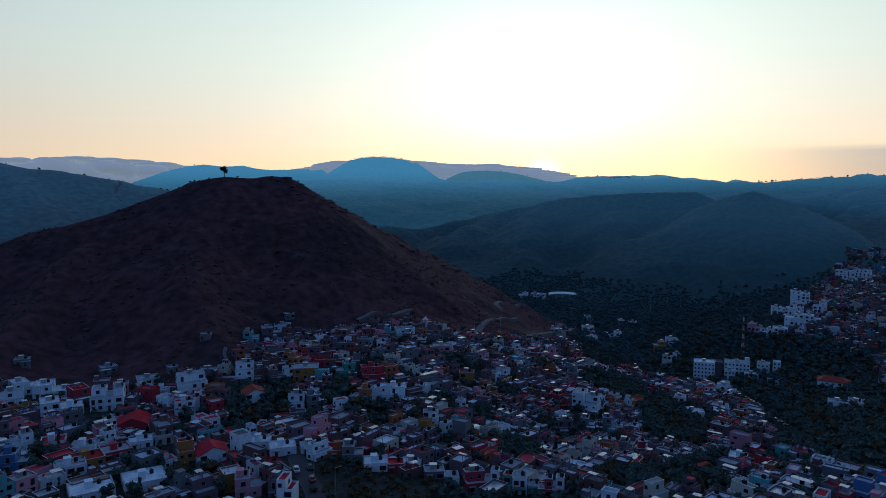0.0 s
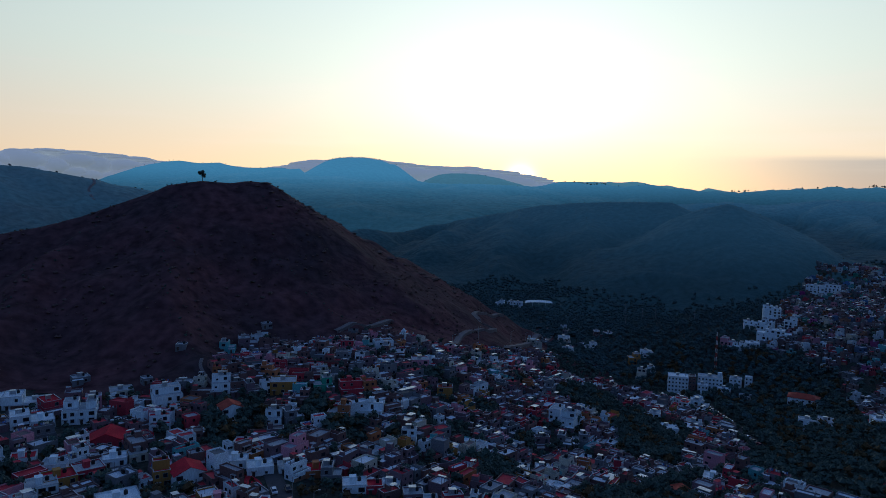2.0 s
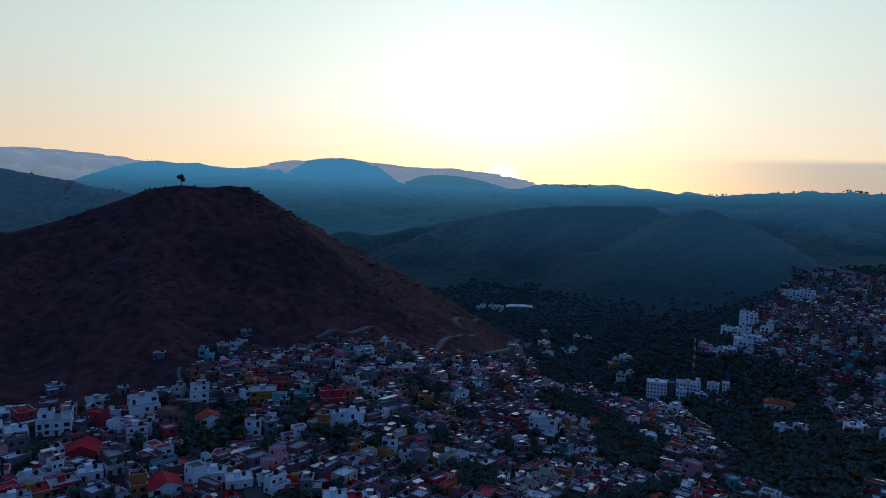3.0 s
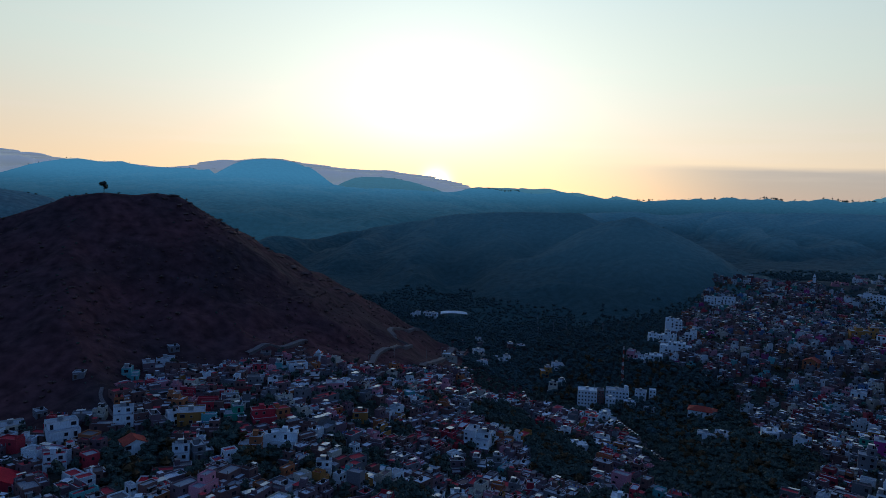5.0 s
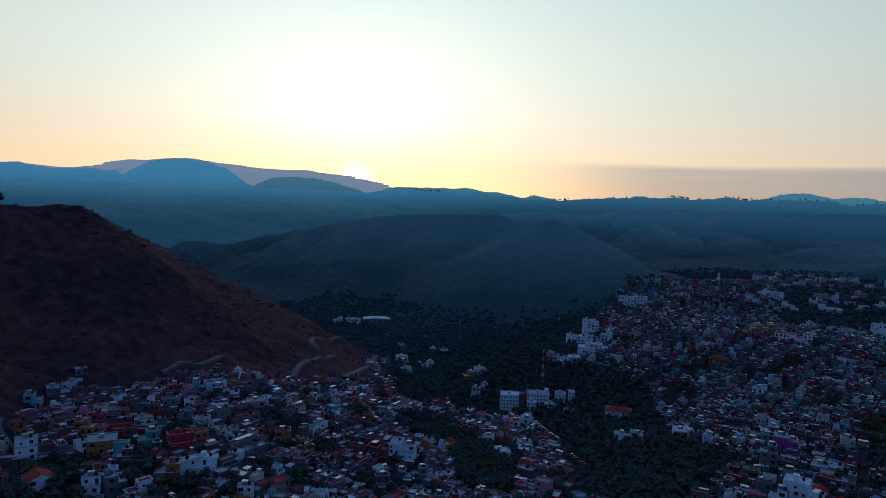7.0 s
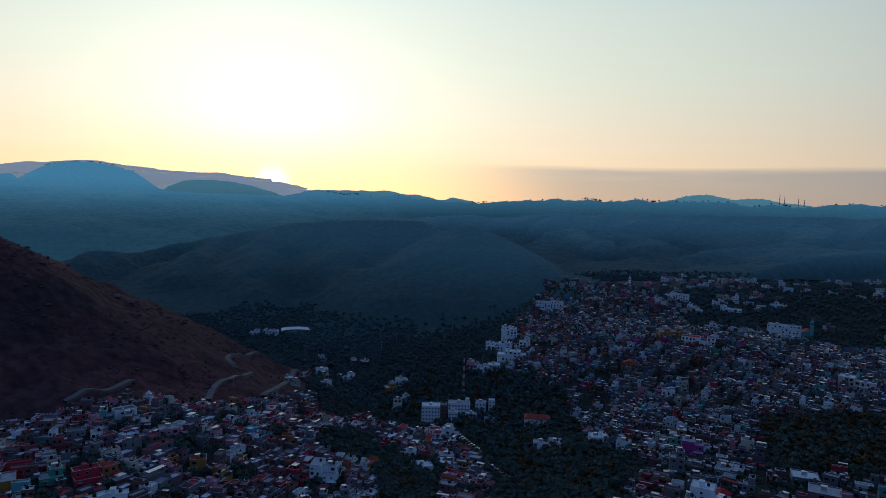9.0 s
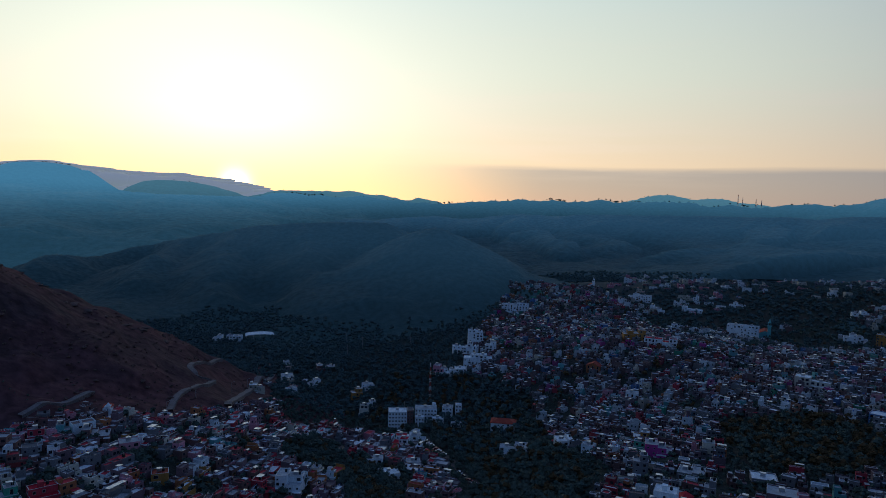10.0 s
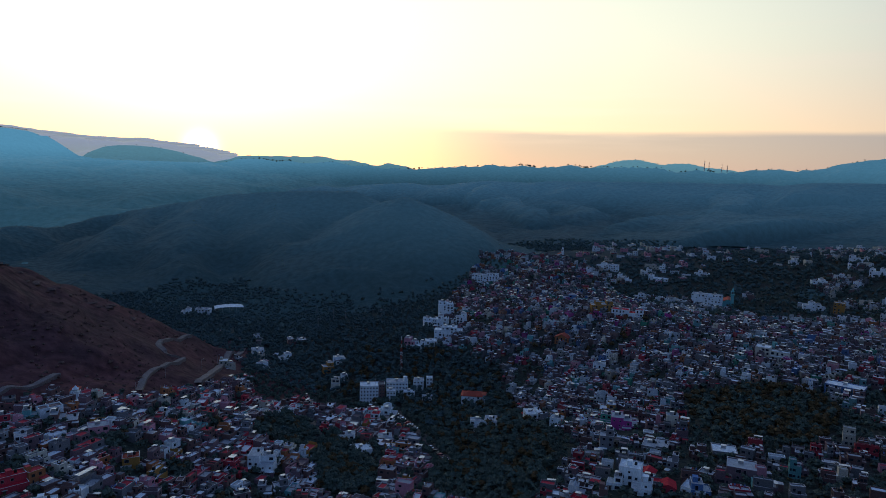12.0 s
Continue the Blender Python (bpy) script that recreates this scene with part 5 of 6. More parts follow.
# the crowded hillside across the valley, one mass of small houses
class Mass:
    """Many small houses in one mesh, each with its own wall colour."""

    def __init__(self):
        self.v, self.f, self.c, self.m = [], [], [], []

    def block(self, m, x0, x1, y0, y1, z0, z1, colour, top=None, metal=False):
        n = len(self.v)
        for x, y, z in ((x0, y0, z0), (x1, y0, z0), (x1, y1, z0), (x0, y1, z0), (x0, y0, z1), (x1, y0, z1), (x1, y1, z1), (x0, y1, z1)):
            self.v.append(tuple(m @ Vector((x, y, z))))
        for q in ((0, 1, 5, 4), (1, 2, 6, 5), (2, 3, 7, 6), (3, 0, 4, 7)):
            self.f.append(tuple(n + i for i in q))
            self.c.append(colour)
            self.m.append(0)
        self.f.append((n + 4, n + 5, n + 6, n + 7))
        self.m.append(1 if metal else 0)
        self.c.append(top or colour)

    def home(self, x, y, w, d, floors, turn, colour, top, panes=0.7):
        m = pose(x, y, footing(x, y, w, d, turn), 0, 0, turn)
        if rng.random() < 0.45:
            # a lower wing before or beside the house, often left bare
            bare = rng.choice(((0.17, 0.10, 0.09), (0.16, 0.16, 0.17), colour, (0.20, 0.13, 0.14)))
            u, v, h = rng.uniform(0.3, 0.7) * w, rng.uniform(1.6, 3.0), rng.choice((2.3, 2.6, 3.4))
            a = rng.choice((-w / 2 - 0.6, w / 2 + 0.6 - u))
            self.block(m, a, a + u, -d / 2 - v, -d / 2 + 0.3, -5, h, bare, rng.choice(COVER_TINT))
            self.block(m, a + u * 0.3, a + u * 0.3 + 0.9, -d / 2 - v - 0.04, -d / 2 - v + 0.1, 0.1, 2.0, (0.03, 0.025, 0.025))
        if rng.random() < 0.22:
            # painted ground storey
            c = rng.choice(((0.30, 0.05, 0.05), (0.32, 0.30, 0.28), (0.12, 0.20, 0.26), (0.30, 0.16, 0.10)))
            self.block(m, -w / 2 - 0.03, w / 2 + 0.03, -d / 2 - 0.03, -d / 2 + 0.2, -1, rng.uniform(1.0, 2.4), c)
        # Some parapet tops are coloured paler to imitate sky glints on roof edges.
        pale = rng.uniform(0.25, 0.5) if rng.random() < 0.38 else 0.05
        dark, lip = (0.012, 0.016, 0.02), tuple(0.6 * a + pale for a in colour)
        for n, (x0, x1, y0, y1, z0, h) in enumerate(blocks(w, d, floors, rng.choice((0, 1, 2, 3)))):
            self.block(m, x0, x1, y0, y1, z0, h, colour, top, rng.random() < 0.05)
            for a, b, c, e in ((x0, x1, y0, y0 + 0.25), (x0, x1, y1 - 0.25, y1), (x0, x0 + 0.25, y0, y1), (x1 - 0.25, x1, y0, y1)):
                self.block(m, a - 0.02, b + 0.02, c - 0.02, e + 0.02, h - 0.05, h + 0.5, colour, lip)
            z = h - STOREY
            while z > -1:
                for k in (0.27, 0.73):
                    if rng.random() < panes:
                        u, r = x0 + (k + rng.uniform(-0.08, 0.08)) * (x1 - x0), rng.uniform(0.3, 0.8)
                        self.block(m, u - r, u + r, y0 - 0.05, y0 + 0.1, z + 0.8, z + rng.uniform(1.7, 2.1), dark)
                if rng.random() < panes * 0.6:
                    u = (y0 + y1) / 2
                    self.block(m, x1 - 0.1, x1 + 0.05, u - 0.5, u + 0.5, z + 0.9, z + 2.0, dark)
                    self.block(m, x0 - 0.05, x0 + 0.1, u - 0.5, u + 0.5, z + 0.9, z + 2.0, dark)
                z -= STOREY
            if rng.random() < 0.28:
                u, v = x0 + rng.uniform(0.4, 0.8) * (x1 - x0 - 1.4), y0 + rng.uniform(0.4, 0.8) * (y1 - y0 - 1.4)
                self.block(m, u, u + 1.1, v, v + 1.1, h, h + 1.3, (0.015, 0.015, 0.015))
            if rng.random() < 0.25 and y1 - y0 > 4:
                self.block(m, x0 + 0.3, x0 + 2.3, y1 - 2.6, y1 - 0.3, h, h + 2.1, colour, top)
            if rng.random() < 0.14:
                a, b = sorted((rng.uniform(x0, x1), rng.uniform(x0, x1)))
                c = rng.uniform(y0, y0 + 0.4 * (y1 - y0))
                self.block(m, a, b + 1.0, c, c + rng.uniform(1.5, 0.6 * (y1 - y0)), h + 1.9, h + 2.0, (0.5, 0.52, 0.55), None, True)
                self.block(m, a, a + 0.12, c, c + 0.12, h, h + 1.9, (0.3, 0.3, 0.3))
                self.block(m, b + 0.88, b + 1.0, c, c + 0.12, h, h + 1.9, (0.3, 0.3, 0.3))
            if rng.random() < 0.3:
                u = rng.uniform(x0 + 0.5, x1 - 0.5)
                self.block(m, u, u + 0.15, y0 + 0.2, y1 - 0.2, h, h + rng.uniform(0.6, 1.8), colour)
            if rng.random() < 0.22:
                # starter columns of a storey that was never built
                for u in (x0 + 0.1, x1 - 0.35):
                    for v in (y0 + 0.1, y1 - 0.35):
                        self.block(m, u, u + 0.25, v, v + 0.25, h, h + rng.uniform(0.9, 1.7), (0.22, 0.21, 0.21))
            if rng.random() < 0.18:
                # washing on a line
                u, v = x0 + 0.5, rng.uniform(y0 + 0.5, y1 - 0.5)
                while u < x1 - 0.9:
                    if rng.random() < 0.7:
                        self.block(m, u, u + 0.6, v, v + 0.04, h + 0.9, h + 1.7, rng.choice(((0.7, 0.72, 0.75), (0.45, 0.08, 0.08), (0.12, 0.2, 0.45), (0.6, 0.55, 0.4))))
                    u += 0.75
            if rng.random() < 0.3:
                u, v = rng.uniform(x0, x1), rng.uniform(y0, y1)
                self.block(m, u, u + 0.09, v, v + 0.09, h, h + rng.uniform(1.5, 3.5), (0.12, 0.1, 0.1))

    def finish(self, name, label):
        me = bpy.data.meshes.new(name)
        me.from_pydata(self.v, [], self.f)
        me.materials.append(TINTED)
        me.materials.append(ROOF_MAT["sheet metal"])
        me.polygons.foreach_set("material_index", self.m)
        tint = me.color_attributes.new("tint", "FLOAT_COLOR", "CORNER")
        values = np.ones((len(me.loops), 4), np.float32)
        values[:, :3] = np.repeat(np.array(self.c, np.float32), [len(f) for f in self.f], axis=0)
        tint.data.foreach_set("color", values.reshape(-1))
        me.update()
        return tagged(new(name, me), label, "houses", kind="stuff")


COVER_TINT = [(0.34, 0.35, 0.36), (0.68, 0.71, 0.73), (0.50, 0.03, 0.045), (0.15, 0.14, 0.14), (0.30, 0.30, 0.31), (0.40, 0.40, 0.41), (0.20, 0.13, 0.12), (0.34, 0.34, 0.35), (0.62, 0.64, 0.66)]
count = 0
back = Mass()
for poly, step, density in ((LEFT_TOWN, 6.4, 0.80), (NEAR_RIGHT, 5.6, 0.7), (LOW_RIGHT, 6.0, 0.42)):
    for x, y in sow(poly, step, WOODS + [MEADOW] + STREETS, density):
        shape = rng.choice(SHAPES)
        colour, cover, extra = rng.choice(COLOURS if poly is LEFT_TOWN and y < 250 else DULL if poly is LEFT_TOWN else NEAR), rng.choice(COVERS + ["red coat"] * (7 if x < -40 and y < 290 else 0)), rng.choice((0, 1, 2, 3))
        turn = max(-70, min(70, downhill(x, y))) * 0.7 + rng.gauss(0, 7)
        near = count < (104 if poly is LEFT_TOWN else 112)
        if in_clump(x, y):
            continue
        before = camera_side_gap(x, y)
        if before < 9.5:
            continue
        if before < 19:
            shape = rng.choice(SHAPES[3:4] + SHAPES[5:6] + SHAPES[7:9])
        if not free(x, y, 2.4 if near else 1.7):
            continue
        if near and count < (104 if poly is LEFT_TOWN else 126):
            scattered_house(x, y, turn, shape, colour, cover, extra)
            count += 1
        else:
            k = rng.uniform(0.8, 1.1)
            size = 1.0 if poly is LEFT_TOWN else 0.74
            k = k if poly is LEFT_TOWN else k * 0.72
            back.home(x, y, size * shape[0] * rng.uniform(0.85, 1.5), size * shape[1] * rng.uniform(0.75, 1.0), min(2, shape[2]) + (before > 19 and rng.random() < 0.08), turn, tuple(v * k for v in WALL[rng.choice(DULL if poly is LEFT_TOWN else NEAR)]), rng.choice(COVER_TINT + COVER_TINT[2:3] * (4 if poly is LEFT_TOWN and x < -40 and y < 290 else 2 if poly is LEFT_TOWN else 0)))
            TAKEN.append((x, y, 0.40 * (shape[0] + shape[1]) / 2))
back.finish("town_houses", "packed small town houses in white, brick and mixed colours")

mass = Mass()
for x, y in sow(RIGHT_TOWN, 6.5, WOODS, 0.84):
    w, d, floors = rng.uniform(4.2, 6.8), rng.uniform(4.6, 6.4), rng.choice((1, 1, 2, 2, 2))
    turn = max(-80, min(80, downhill(x, y))) * 0.6 - 20 + rng.gauss(0, 10)
    open_land = inside(x, y, SPARSE)
    if open_land and lattice(np.array([x / 30]), np.array([y / 30]), 8)[0] < 0.30 + 0.15 * (y > 560):
        continue
    if lattice(np.array([x / 22]), np.array([y / 22]), 19)[0] > 0.58:
        continue
    if free(x, y, 2.3):
        c = WALL[rng.choice(("white", "white", "cream", "grey", "brick") if open_land else ACROSS)]
        k, dull = rng.uniform(0.55, 0.95), rng.uniform(0.0, 0.35)
        mass.home(x, y, w, d, floors, turn, tuple((v * (1 - dull) + 0.20 * dull) * k for v in c), rng.choice(COVER_TINT[:2] + COVER_TINT[3:]), 0.4)
mass.finish("hillside_houses", "crowd of small painted houses stacked up the far hillside")
hamlet = Mass()
for x, y in [p for q in HAMLETS for p in sow(q, 17, [], 0.36)]:
    if free(x, y, 3.0):
        hamlet.home(x, y, rng.uniform(6, 12), 7, rng.choice((1, 2)), -40 + rng.gauss(0, 12), tuple(0.75 * v for v in WALL[rng.choice(("white", "white", "cream", "grey", "pink"))]), rng.choice(COVER_TINT))
hamlet.finish("valley_houses", "scattered pale houses among trees at the mountain foot")

# trees and scrub
npr = np.random.RandomState(4)


def leaf_quads(centres, size):
    """One small turned leaf clump, a bent pair of triangles, at each centre."""
    n = len(centres)
    c = npr.normal(size=(n, 3)) + np.array((0, 0, 1.3))
    c /= np.linalg.norm(c, axis=1)[:, None]
    a = np.cross(c, npr.normal(size=(n, 3)))
    a /= np.linalg.norm(a, axis=1)[:, None]
    b = np.cross(c, a)
    s = (size * npr.uniform(0.6, 1.3, n))[:, None]
    v = np.stack([centres - a * s, centres + b * s * 0.7 + c * s * 0.3, centres + a * s, centres - b * s * 0.7 + c * s * 0.3], 1).reshape(-1, 3)
    f = np.arange(4 * n).reshape(n, 4)
    return v, f


def crown_points(n, height, radius, tall, masses=None):
    """Leaf places in a crown of several uneven lobes; masses takes the lobes themselves."""
    lobes = npr.randint(4, 8)
    la = npr.uniform(0, 2 * np.pi, lobes)
    lr = npr.uniform(0.15, 0.62, lobes) * radius * (0.4 if tall else 1)
    lz = height * npr.uniform(0.42, 0.86, lobes)
    ls = radius * npr.uniform(0.38, 0.62, lobes)
    k = npr.randint(0, lobes, n)
    d = npr.normal(size=(n, 3))
    d /= np.linalg.norm(d, axis=1)[:, None]
    d *= (npr.uniform(0.45, 1.0, n) ** 0.6)[:, None] * ls[k][:, None]
    d[:, 2] *= 1.5 if tall else 0.8
    mid = np.stack([np.cos(la) * lr, np.sin(la) * lr, lz], 1)
    if masses is not None:
        masses.extend((m, s * 0.95, 1.5 if tall else 0.8) for m, s in zip(mid, ls))
    return mid[k] + d


OCTA_V = np.array([(1, 0, 0), (0, 1, 0), (-1, 0, 0), (0, -1, 0), (0, 0, 1), (0, 0, -1)], float)
OCTA_F = np.array([(0, 1, 4), (1, 2, 4), (2, 3, 4), (3, 0, 4), (1, 0, 5), (2, 1, 5), (3, 2, 5), (0, 3, 5)])


def lobe_mesh(masses):
    """Rough dark cores that close the crown between its leaves."""
    v, f = [], []
    for i, (m, s, tall) in enumerate(masses):
        a = npr.uniform(0, 3.14)
        turn = np.array([(math.cos(a), -math.sin(a), 0), (math.sin(a), math.cos(a), 0), (0, 0, tall)])
        v.append(m + (OCTA_V * npr.uniform(0.75, 1.15, (6, 1)) * s) @ turn.T)
        f.append(OCTA_F + 6 * i)
    return np.concatenate(v), np.concatenate(f)


def mesh_of(name, v, f, mat):
    me = bpy.data.meshes.new(name)
    me.from_pydata(v.tolist(), [], f if isinstance(f, list) else f.tolist())
    me.materials.append(mat)
    me.update()
    return me


def tree(height, radius, leaves, mat, label, tall=False, n=260):
    ob = tagged(new("tree"), label, "tree", "town trees")
    s = Solid()
    s.drum(0, 0, -0.6, height * 0.35, height * 0.035, height * 0.026, 8)
    top = height * 0.34
    for k in range(5):
        a = 2 * math.pi * k / 5 + 0.4 * k
        s.rod((0, 0, top * (0.8 + 0.05 * k)), (math.cos(a) * radius * 0.5, math.sin(a) * radius * 0.5, height * (0.55 + 0.05 * k)), height * 0.012)
    s.rod((0, 0, top), (0, 0, height * 0.8), height * 0.015)
    part("trunk", s, BARK, ob)
    masses = []
    v, f = leaf_quads(crown_points(n, height, radius, tall, masses), leaves)
    cv, cf = lobe_mesh(masses)
    part("crown", mesh_of("crown", np.concatenate([v, cv]), f.tolist() + (cf + len(v)).tolist(), mat), None, ob)
    return ob


KINDS = [tree(7, 3.0, 0.55, LEAF, "dark green broadleaf tree among the houses"), tree(8.5, 3.6, 0.6, LEAF, "large dark green tree with uneven crown"),
         tree(9, 1.6, 0.42, LEAF, "narrow dark cypress beside a house", True), tree(6, 2.7, 0.5, LEAF_DRY, "tree with dry brownish foliage")]
first = [True] * 4


def plant(k, x, y, size=1.0):
    m = pose(x, y, ground_z(x, y) - 0.1, 0, 0, rng.uniform(0, 360)) @ Matrix.Diagonal((size, size, size * rng.uniform(0.9, 1.15), 1))
    if first[k]:
        first[k], KINDS[k].matrix_basis = False, m
    else:
        copy_thing(KINDS[k], m)


class Wood:
    """Many small trees or shrubs in one mesh."""

    def __init__(self):
        self.v, self.f, self.n = [], [], 0

    def add(self, x, y, height, radius, leaves, n, z=None):
        masses = []
        c = crown_points(n, height, radius, False, masses)
        v, f = leaf_quads(c, leaves)
        cv, cf = lobe_mesh(masses)
        base = np.array([x, y, (ground_z(x, y) if z is None else z) - height * 0.18])
        self.v.extend([v + base, cv + base])
        self.f.extend((f + self.n).tolist() + (cf + self.n + len(v)).tolist())
        self.n += len(v) + len(cv)

    def finish(self, name, mat, label, category):
        return tagged(new(name, mesh_of(name, np.concatenate(self.v), self.f, mat)), label, category, kind="stuff")


dry = Wood()
# Farther trees, which take the haze-tinted leaf colour.
glade = Wood()
# lone trees in the town first, the rest as woodland
planted = 0
wood = Wood()
for x, y in sow(LEFT_TOWN, 8.5, STREETS, 1.0):
    grove = any(inside(x, y, q) for q in WOODS)
    if not free(x, y, 0.8 if grove else 1.3) or (inside(x, y, MEADOW) and rng.random() < 0.8):
        continue
    if planted < 150:
        plant(rng.choice((0, 0, 1, 1, 2, 3)), x, y, rng.uniform(0.55, 1.1) * (1.1 if grove else 0.85))
        planted += 1
    else:
        wood.add(x, y, rng.uniform(4, 8), rng.uniform(1.8, 3.2), 0.6, 80)
for n, (a, b, wide, deep) in enumerate(CLUMPS):
    bare = n in (6, 9)
    r = math.hypot(a, b)
    for k in range(int(wide * deep * (0.14 if bare else 0.20)) + 2):
        q, d = rng.uniform(0, 2 * math.pi), math.sqrt(rng.random())
        across, along = d * wide * math.cos(q), d * deep * math.sin(q)
        x, y = a + (across * b + along * a) / r, b + (along * b - across * a) / r
        if free(x, y, 0.3):
            if bare and rng.random() < 0.7:
                dry.add(x, y, rng.uniform(1.0, 2.6), rng.uniform(1.0, 2.2), 0.45, 40)
            else:
                (dry if rng.random() < 0.15 else wood).add(x, y, rng.uniform(3.5, 7.5), rng.uniform(2.0, 3.6), 0.42, 150)
for x, y in sow([(100, 190), (120, 300), (150, 330), (178, 310), (178, 225), (150, 175)], 5.2, STREETS, 0.9):
    if free(x, y, 0.8):
        wood.add(x, y, rng.uniform(4, 8), rng.uniform(2.2, 3.6), 0.55, 70)
for q in WOODS:
    for x, y in sow(q, 5.2, [], 0.9):
        if free(x, y, 0.6):
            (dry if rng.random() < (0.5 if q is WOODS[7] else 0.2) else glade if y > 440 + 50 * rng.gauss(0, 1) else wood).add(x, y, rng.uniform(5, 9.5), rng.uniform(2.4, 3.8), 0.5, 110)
for q in ([(150, 300), (170, 390), (192, 450), (215, 450), (200, 398), (168, 285)], [(98, 473), (107, 560), (165, 505), (205, 460), (160, 452), (139, 491)], [(-2, 200), (60, 230), (92, 205), (140, 190), (140, 150), (0, 160)]):
    for x, y in sow(q, 5.6, STREETS, 0.85):
        if free(x, y, 0.8):
            wood.add(x, y, rng.uniform(3, 7), rng.uniform(1.8, 3.2), 0.6, 60)
VALLEY_WOOD = [(105, 560), (130, 640), (140, 780), (130, 900), (230, 960), (400, 900), (470, 830), (345, 665), (272, 545), (297, 462), (250, 370), (228, 296), (172, 232), (140, 170), (150, 130), (160, 280), (196, 398), (205, 460), (165, 500)]
for x, y in sow(VALLEY_WOOD, 5.6, WOODS[-1:], 0.9):
    if free(x, y, 1.0) and y < 720 + 22 * rng.gauss(0, 1):
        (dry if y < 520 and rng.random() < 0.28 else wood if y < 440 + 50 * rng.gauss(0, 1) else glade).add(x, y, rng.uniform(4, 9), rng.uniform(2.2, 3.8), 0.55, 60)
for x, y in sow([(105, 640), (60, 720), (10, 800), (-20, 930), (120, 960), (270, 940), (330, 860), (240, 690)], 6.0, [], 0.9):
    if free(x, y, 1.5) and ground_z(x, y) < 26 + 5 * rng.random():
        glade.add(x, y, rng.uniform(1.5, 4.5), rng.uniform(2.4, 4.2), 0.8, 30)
RIGHT_WOOD = [(560, 560), (600, 720), (590, 830), (780, 850), (1000, 700), (1060, 450), (960, 400), (800, 500), (620, 550)]
for x, y in sow(RIGHT_WOOD, 9, [], 0.85):
    if free(x, y, 1.5) and y < 720 + 30 * rng.gauss(0, 1):
        (glade if x + y + 60 * rng.gauss(0, 1) > 1040 else wood).add(x, y, rng.uniform(4, 7) * (0.55 if y > 600 else 1), rng.uniform(3.0, 5.0), 1.1, 26)
for x, y in sow(SPARSE, 8, [RIGHT_WOOD], 0.8):
    if free(x, y, 1.2):
        (glade if x + y + 60 * rng.gauss(0, 1) > 1040 else wood).add(x, y, rng.uniform(3, 7) * (0.55 if y > 600 else 1), rng.uniform(2.0, 4.0), 0.9, 26)
for x, y in sow(RIGHT_TOWN, 7.5, [], 0.8):
    grove = lattice(np.array([x / 22]), np.array([y / 22]), 19)[0] > 0.52
    if free(x, y, 1.0) and (grove or rng.random() < 0.35):
        (dry if rng.random() < 0.15 else wood).add(x, y, rng.uniform(4.0, 7.5), rng.uniform(2.2, 3.4) if grove else rng.uniform(1.6, 2.6), 0.7, 40)
for x, y in sow([(-420, 130), (-420, 300), (-215, 330), (-205, 180), (-130, 150), (60, 120), (60, 60), (-300, 60)], 9, [], 0.6):
    wood.add(x, y, rng.uniform(4, 8), rng.uniform(2, 3.4), 0.7, 40)
for x, y in sow([(350, 655), (400, 745), (440, 770), (470, 785), (410, 690)], 5.4, [VALLEY_WOOD], 0.8):
    if free(x, y, 0.8):
        (glade if rng.random() < 0.6 else wood).add(x, y, rng.uniform(2, 4.5), rng.uniform(2.2, 3.6), 0.7, 26)
for x, y in sow([(150, 120), (160, 290), (250, 380), (300, 300), (345, 330), (420, 300), (460, 220), (430, 110)], 5.8, WOODS, 0.85):
    if free(x, y, 1.0):
        wood.add(x, y, rng.uniform(2, 6), rng.uniform(1.5, 3), 0.6, 44)
glade.finish("upper_woodland", LEAF_HAZED, "low trees climbing the upper valley, leaves tinted with painted haze", "woods")

for q in (MEADOW, WOODS[7], WOODS[3]):
    for x, y in sow(q, 4.2, [], 0.5):
        dry.add(x, y, rng.uniform(1.2, 4), rng.uniform(0.9, 2.2), 0.5, 30)
for q in (LEFT_TOWN, NEAR_RIGHT, LOW_RIGHT, VALLEY_WOOD):
    for x, y in sow(q, 4.6, STREETS, 0.7):
        if free(x, y, 0.1) and y < 480:
            (dry if rng.random() < 0.4 else wood).add(x, y, rng.uniform(0.8, 2.6), rng.uniform(0.8, 1.8), 0.45, 14)
dry.finish("dry_scrub", LEAF_DRY, "dry brownish bushes on the open slopes", "scrub")
wood.finish("woodland", LEAF, "dense dark green trees filling the valley and gaps", "woods")

scrub = Wood()
for x, y in sow([(-480, 380), (-430, 560), (-200, 900), (60, 760), (130, 620), (100, 500), (20, 430), (-60, 400), (-110, 350), (-210, 310), (-380, 280)], 5.6, [], 0.8):
    clump = lattice(np.array([x / 28]), np.array([y / 28]), 3)[0]
    if clump > 0.1 + rng.uniform(-0.4, 0.4):
        k = rng.choice((0.5, 0.6, 0.8, 1.2))
        scrub.add(x, y, k * rng.uniform(0.6, 1.7), k * rng.uniform(0.8, 2.0), 0.4 * k, 14)
scrub.finish("hill_scrub", LEAF_THORN, "scattered low thorn bushes on the brown hill", "scrub")

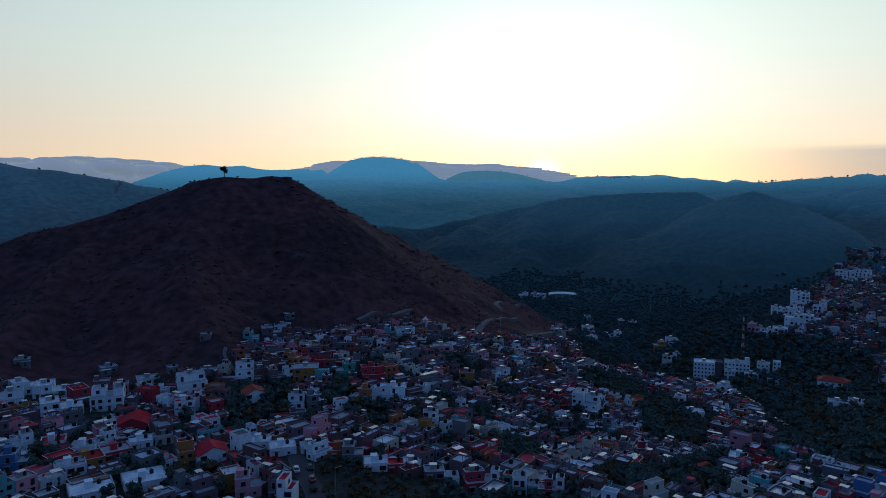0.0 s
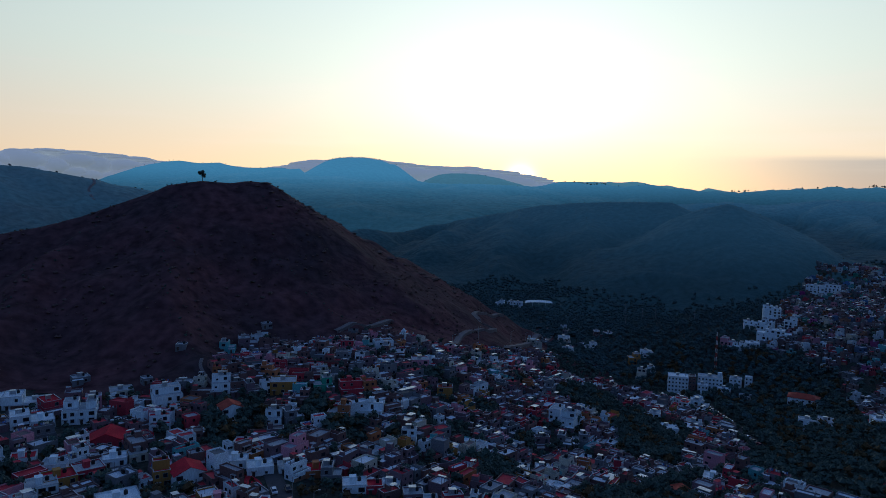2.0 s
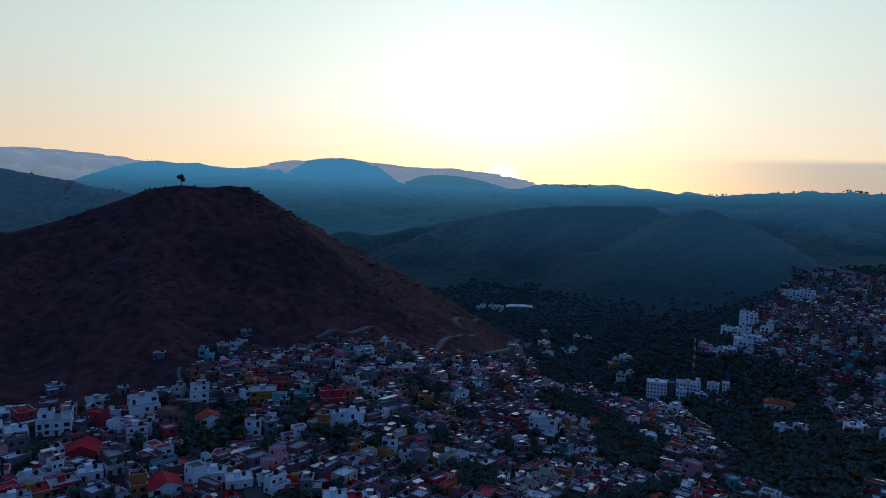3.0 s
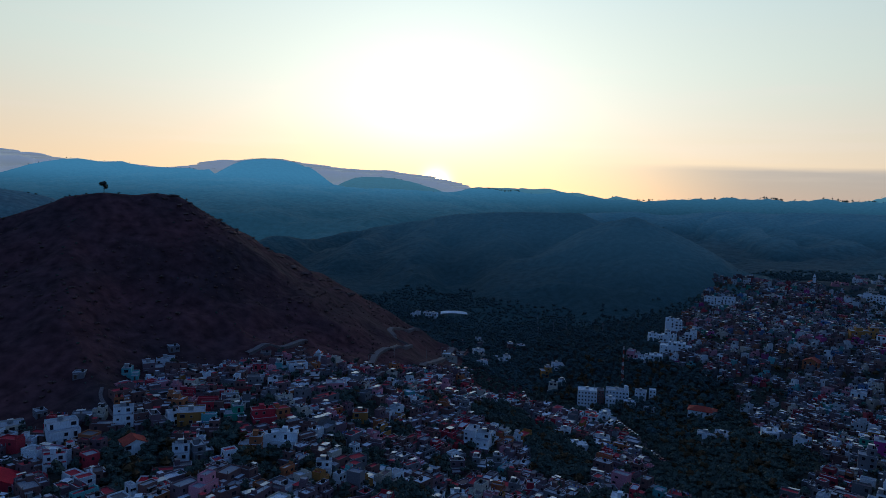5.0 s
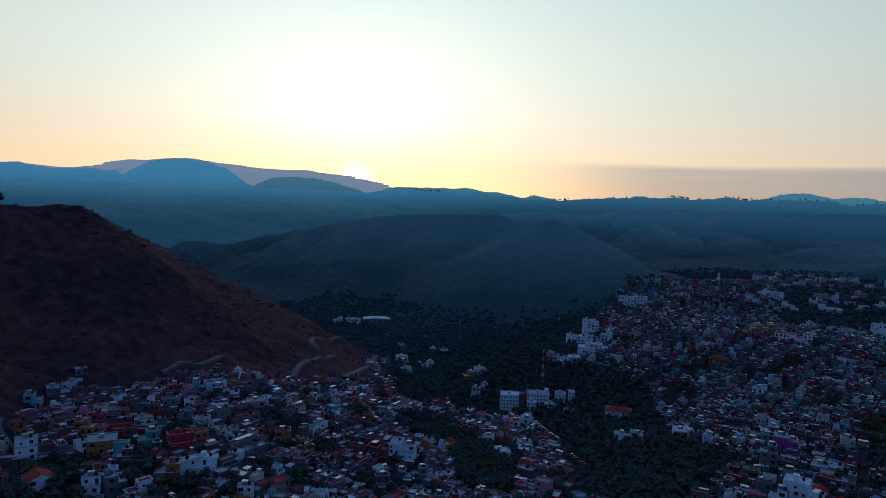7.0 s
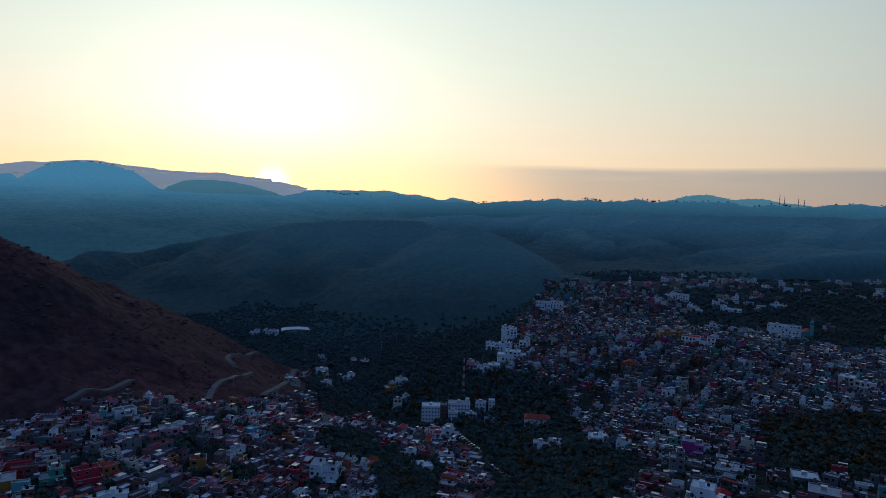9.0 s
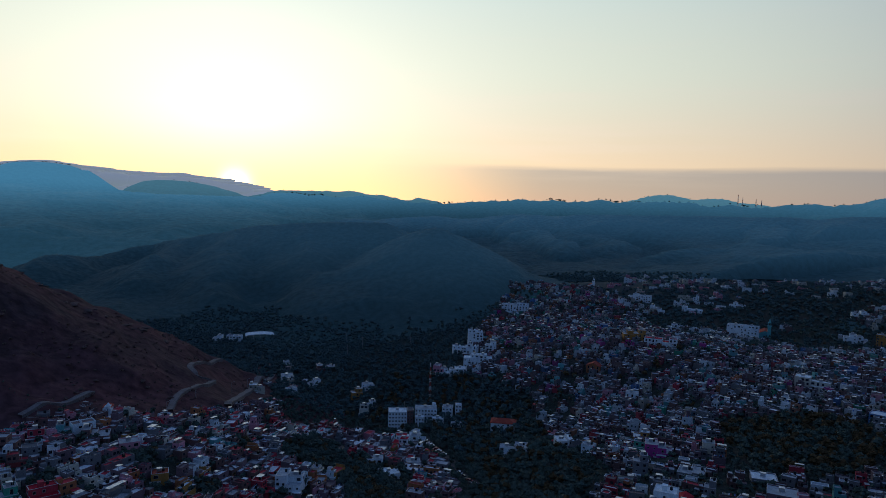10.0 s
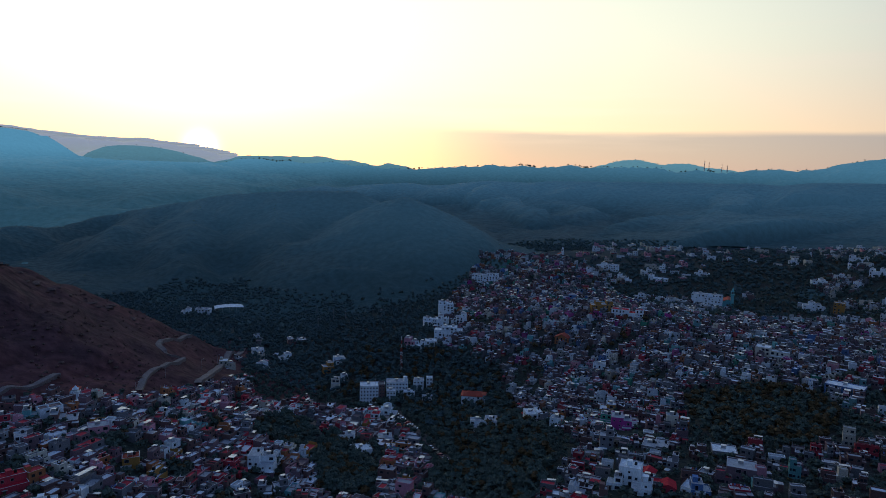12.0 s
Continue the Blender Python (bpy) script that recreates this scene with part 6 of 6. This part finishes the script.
crest = Wood()
for name, every, lo, hi in (("backdrop_main_range", 30, 2, 6), ("backdrop_east_range", 34, 3, 9), ("backdrop_far_range", 60, 3, 7), ("left_hill", 16, 1.5, 4), ("near_hill", 6, 0.6, 2.0), ("spur", 16, 1, 2.2)):
    for line in CRESTS[name][2]:
        for (ax, ay, az), (bx, by, bz) in zip(line, line[1:]):
            if name == "backdrop_main_range" and az < 125:
                continue
            n = max(1, int(math.hypot(bx - ax, by - ay) / every))
            for k in range(n):
                t = (k + rng.random()) / n
                x, y = ax + t * (bx - ax) + rng.gauss(0, 3), ay + t * (by - ay) + rng.gauss(0, 3)
                h = rng.uniform(lo, hi)
                crest.add(x, y, h, h * 0.6, h * 0.17, 18, float(land(np.array([x]), np.array([y]))[0]) - 0.25 * h)
# taller stands on the skyline
for ax, ay, bx, by, n, tall in ((700, 3120, 840, 3085, 14, 15), (1330, 2905, 1400, 2870, 6, 20), (1770, 2664, 1850, 2612, 12, 20), (1990, 2505, 2120, 2390, 16, 16), (2395, 2120, 2420, 2092, 6, 14), (-470, 3368, -430, 3373, 6, 10), (-420, 3376, -200, 3394, 50, 8)):
    for k in range(n):
        t = rng.random()
        x, y = ax + t * (bx - ax), ay + t * (by - ay)
        h = tall * rng.uniform(0.4, 0.75)
        crest.add(x, y, h, h * 0.5, h * 0.13, 30, float(land(np.array([x]), np.array([y]))[0]) - 0.15 * h)
crest.finish("crest_trees", LEAF, "small trees and bushes along the mountain skyline", "trees")

# rock outcrops along the hill's ridge


def boulder(seed, label):
    bm = bmesh.new()
    bmesh.ops.create_icosphere(bm, subdivisions=2, radius=1.0)
    pick = random.Random(seed)
    for v in bm.verts:
        k = 1 + pick.uniform(-0.22, 0.2)
        v.co = Vector((v.co.x * 1.3 * k, v.co.y * k, max(-0.7, v.co.z * 0.8) * k))
    me = bpy.data.meshes.new("boulder")
    bm.to_mesh(me)
    bm.free()
    me.materials.append(ROCK)
    return tagged(new("boulder", me), label, "rock", "ridge rocks")


stones = [boulder(k, "weathered grey-brown rock on the hill's ridge") for k in range(3)]
for k in range(42):
    t = rng.random()
    x, y = -120 + 150 * t + rng.gauss(0, 6), 550 + 60 * t - rng.uniform(7, 34)
    r = rng.uniform(0.6, 1.7)
    m = pose(x, y, ground_z(x, y) - 0.05 * r, 0, 0, rng.uniform(0, 360)) @ Matrix.Diagonal((r * 1.3, r, r * rng.uniform(0.6, 1.1), 1))
    if k < 3:
        stones[k].matrix_basis = m
    else:
        copy_thing(stones[k % 3], m)

lone = tree(9.0, 3.4, 0.5, LEAF, "lone tree standing on the hill's summit", n=200)
lone.matrix_basis = pose(-169, 530, ground_z(-169, 530) - 0.3)

# dawn cloud banks behind the mountains


def cloud_bank(pts, puffs, label):
    v, f, n = [], [], 0
    rings, sides = 6, 10
    for k in range(puffs):
        u = rng.random() * (len(pts) - 1)
        i = min(int(u), len(pts) - 2)
        t = u - i
        x, y, z = (pts[i][c] * (1 - t) + pts[i + 1][c] * t for c in range(3))
        rz = rng.uniform(8, 18) if k % 2 else rng.uniform(45, 80)
        rx = rng.uniform(35, 110) if k % 2 else rng.uniform(110, 200)
        z = z - rz - (abs(rng.gauss(0, 12)) if k % 2 else rng.uniform(8, 120))
        for a in range(rings + 1):
            for b in range(sides):
                p, q = math.pi * a / rings, 2 * math.pi * b / sides
                v.append((x + rx * math.sin(p) * math.cos(q), y + rx * 0.5 * math.sin(p) * math.sin(q), z + rz * math.cos(p)))
        for a in range(rings):
            for b in range(sides):
                f.append((n + a * sides + b, n + a * sides + (b + 1) % sides, n + (a + 1) * sides + (b + 1) % sides, n + (a + 1) * sides + b))
        n += (rings + 1) * sides
    me = mesh_of("cloud_bank", np.array(v), np.array(f), CLOUD)
    me.polygons.foreach_set("use_smooth", [True] * len(me.polygons))
    tagged(new("cloud_bank", me), label, "cloud", kind="structure")


cloud_bank([(-2820, 3740, 318), (-2620, 3900, 322), (-2545, 3950, 326), (-2171, 4168, 346), (-1889, 4303, 330), (-1708, 4378, 285), (-1400, 4500, 262)], 300, "blue-grey bank of low cloud behind the mountains")
cloud_bank([(-1784, 4350, 318), (-1629, 4410, 292), (-1349, 4503, 288), (-1044, 4583, 272), (-817, 4629, 306), (-733, 4645, 340), (-640, 4660, 338), (-426, 4683, 366), (-230, 4697, 346), (50, 4703, 322), (330, 4691, 322), (592, 4665, 296), (760, 4640, 262), (898, 4616, 225)], 900, "thin grey cloud lying along the mountain crest")
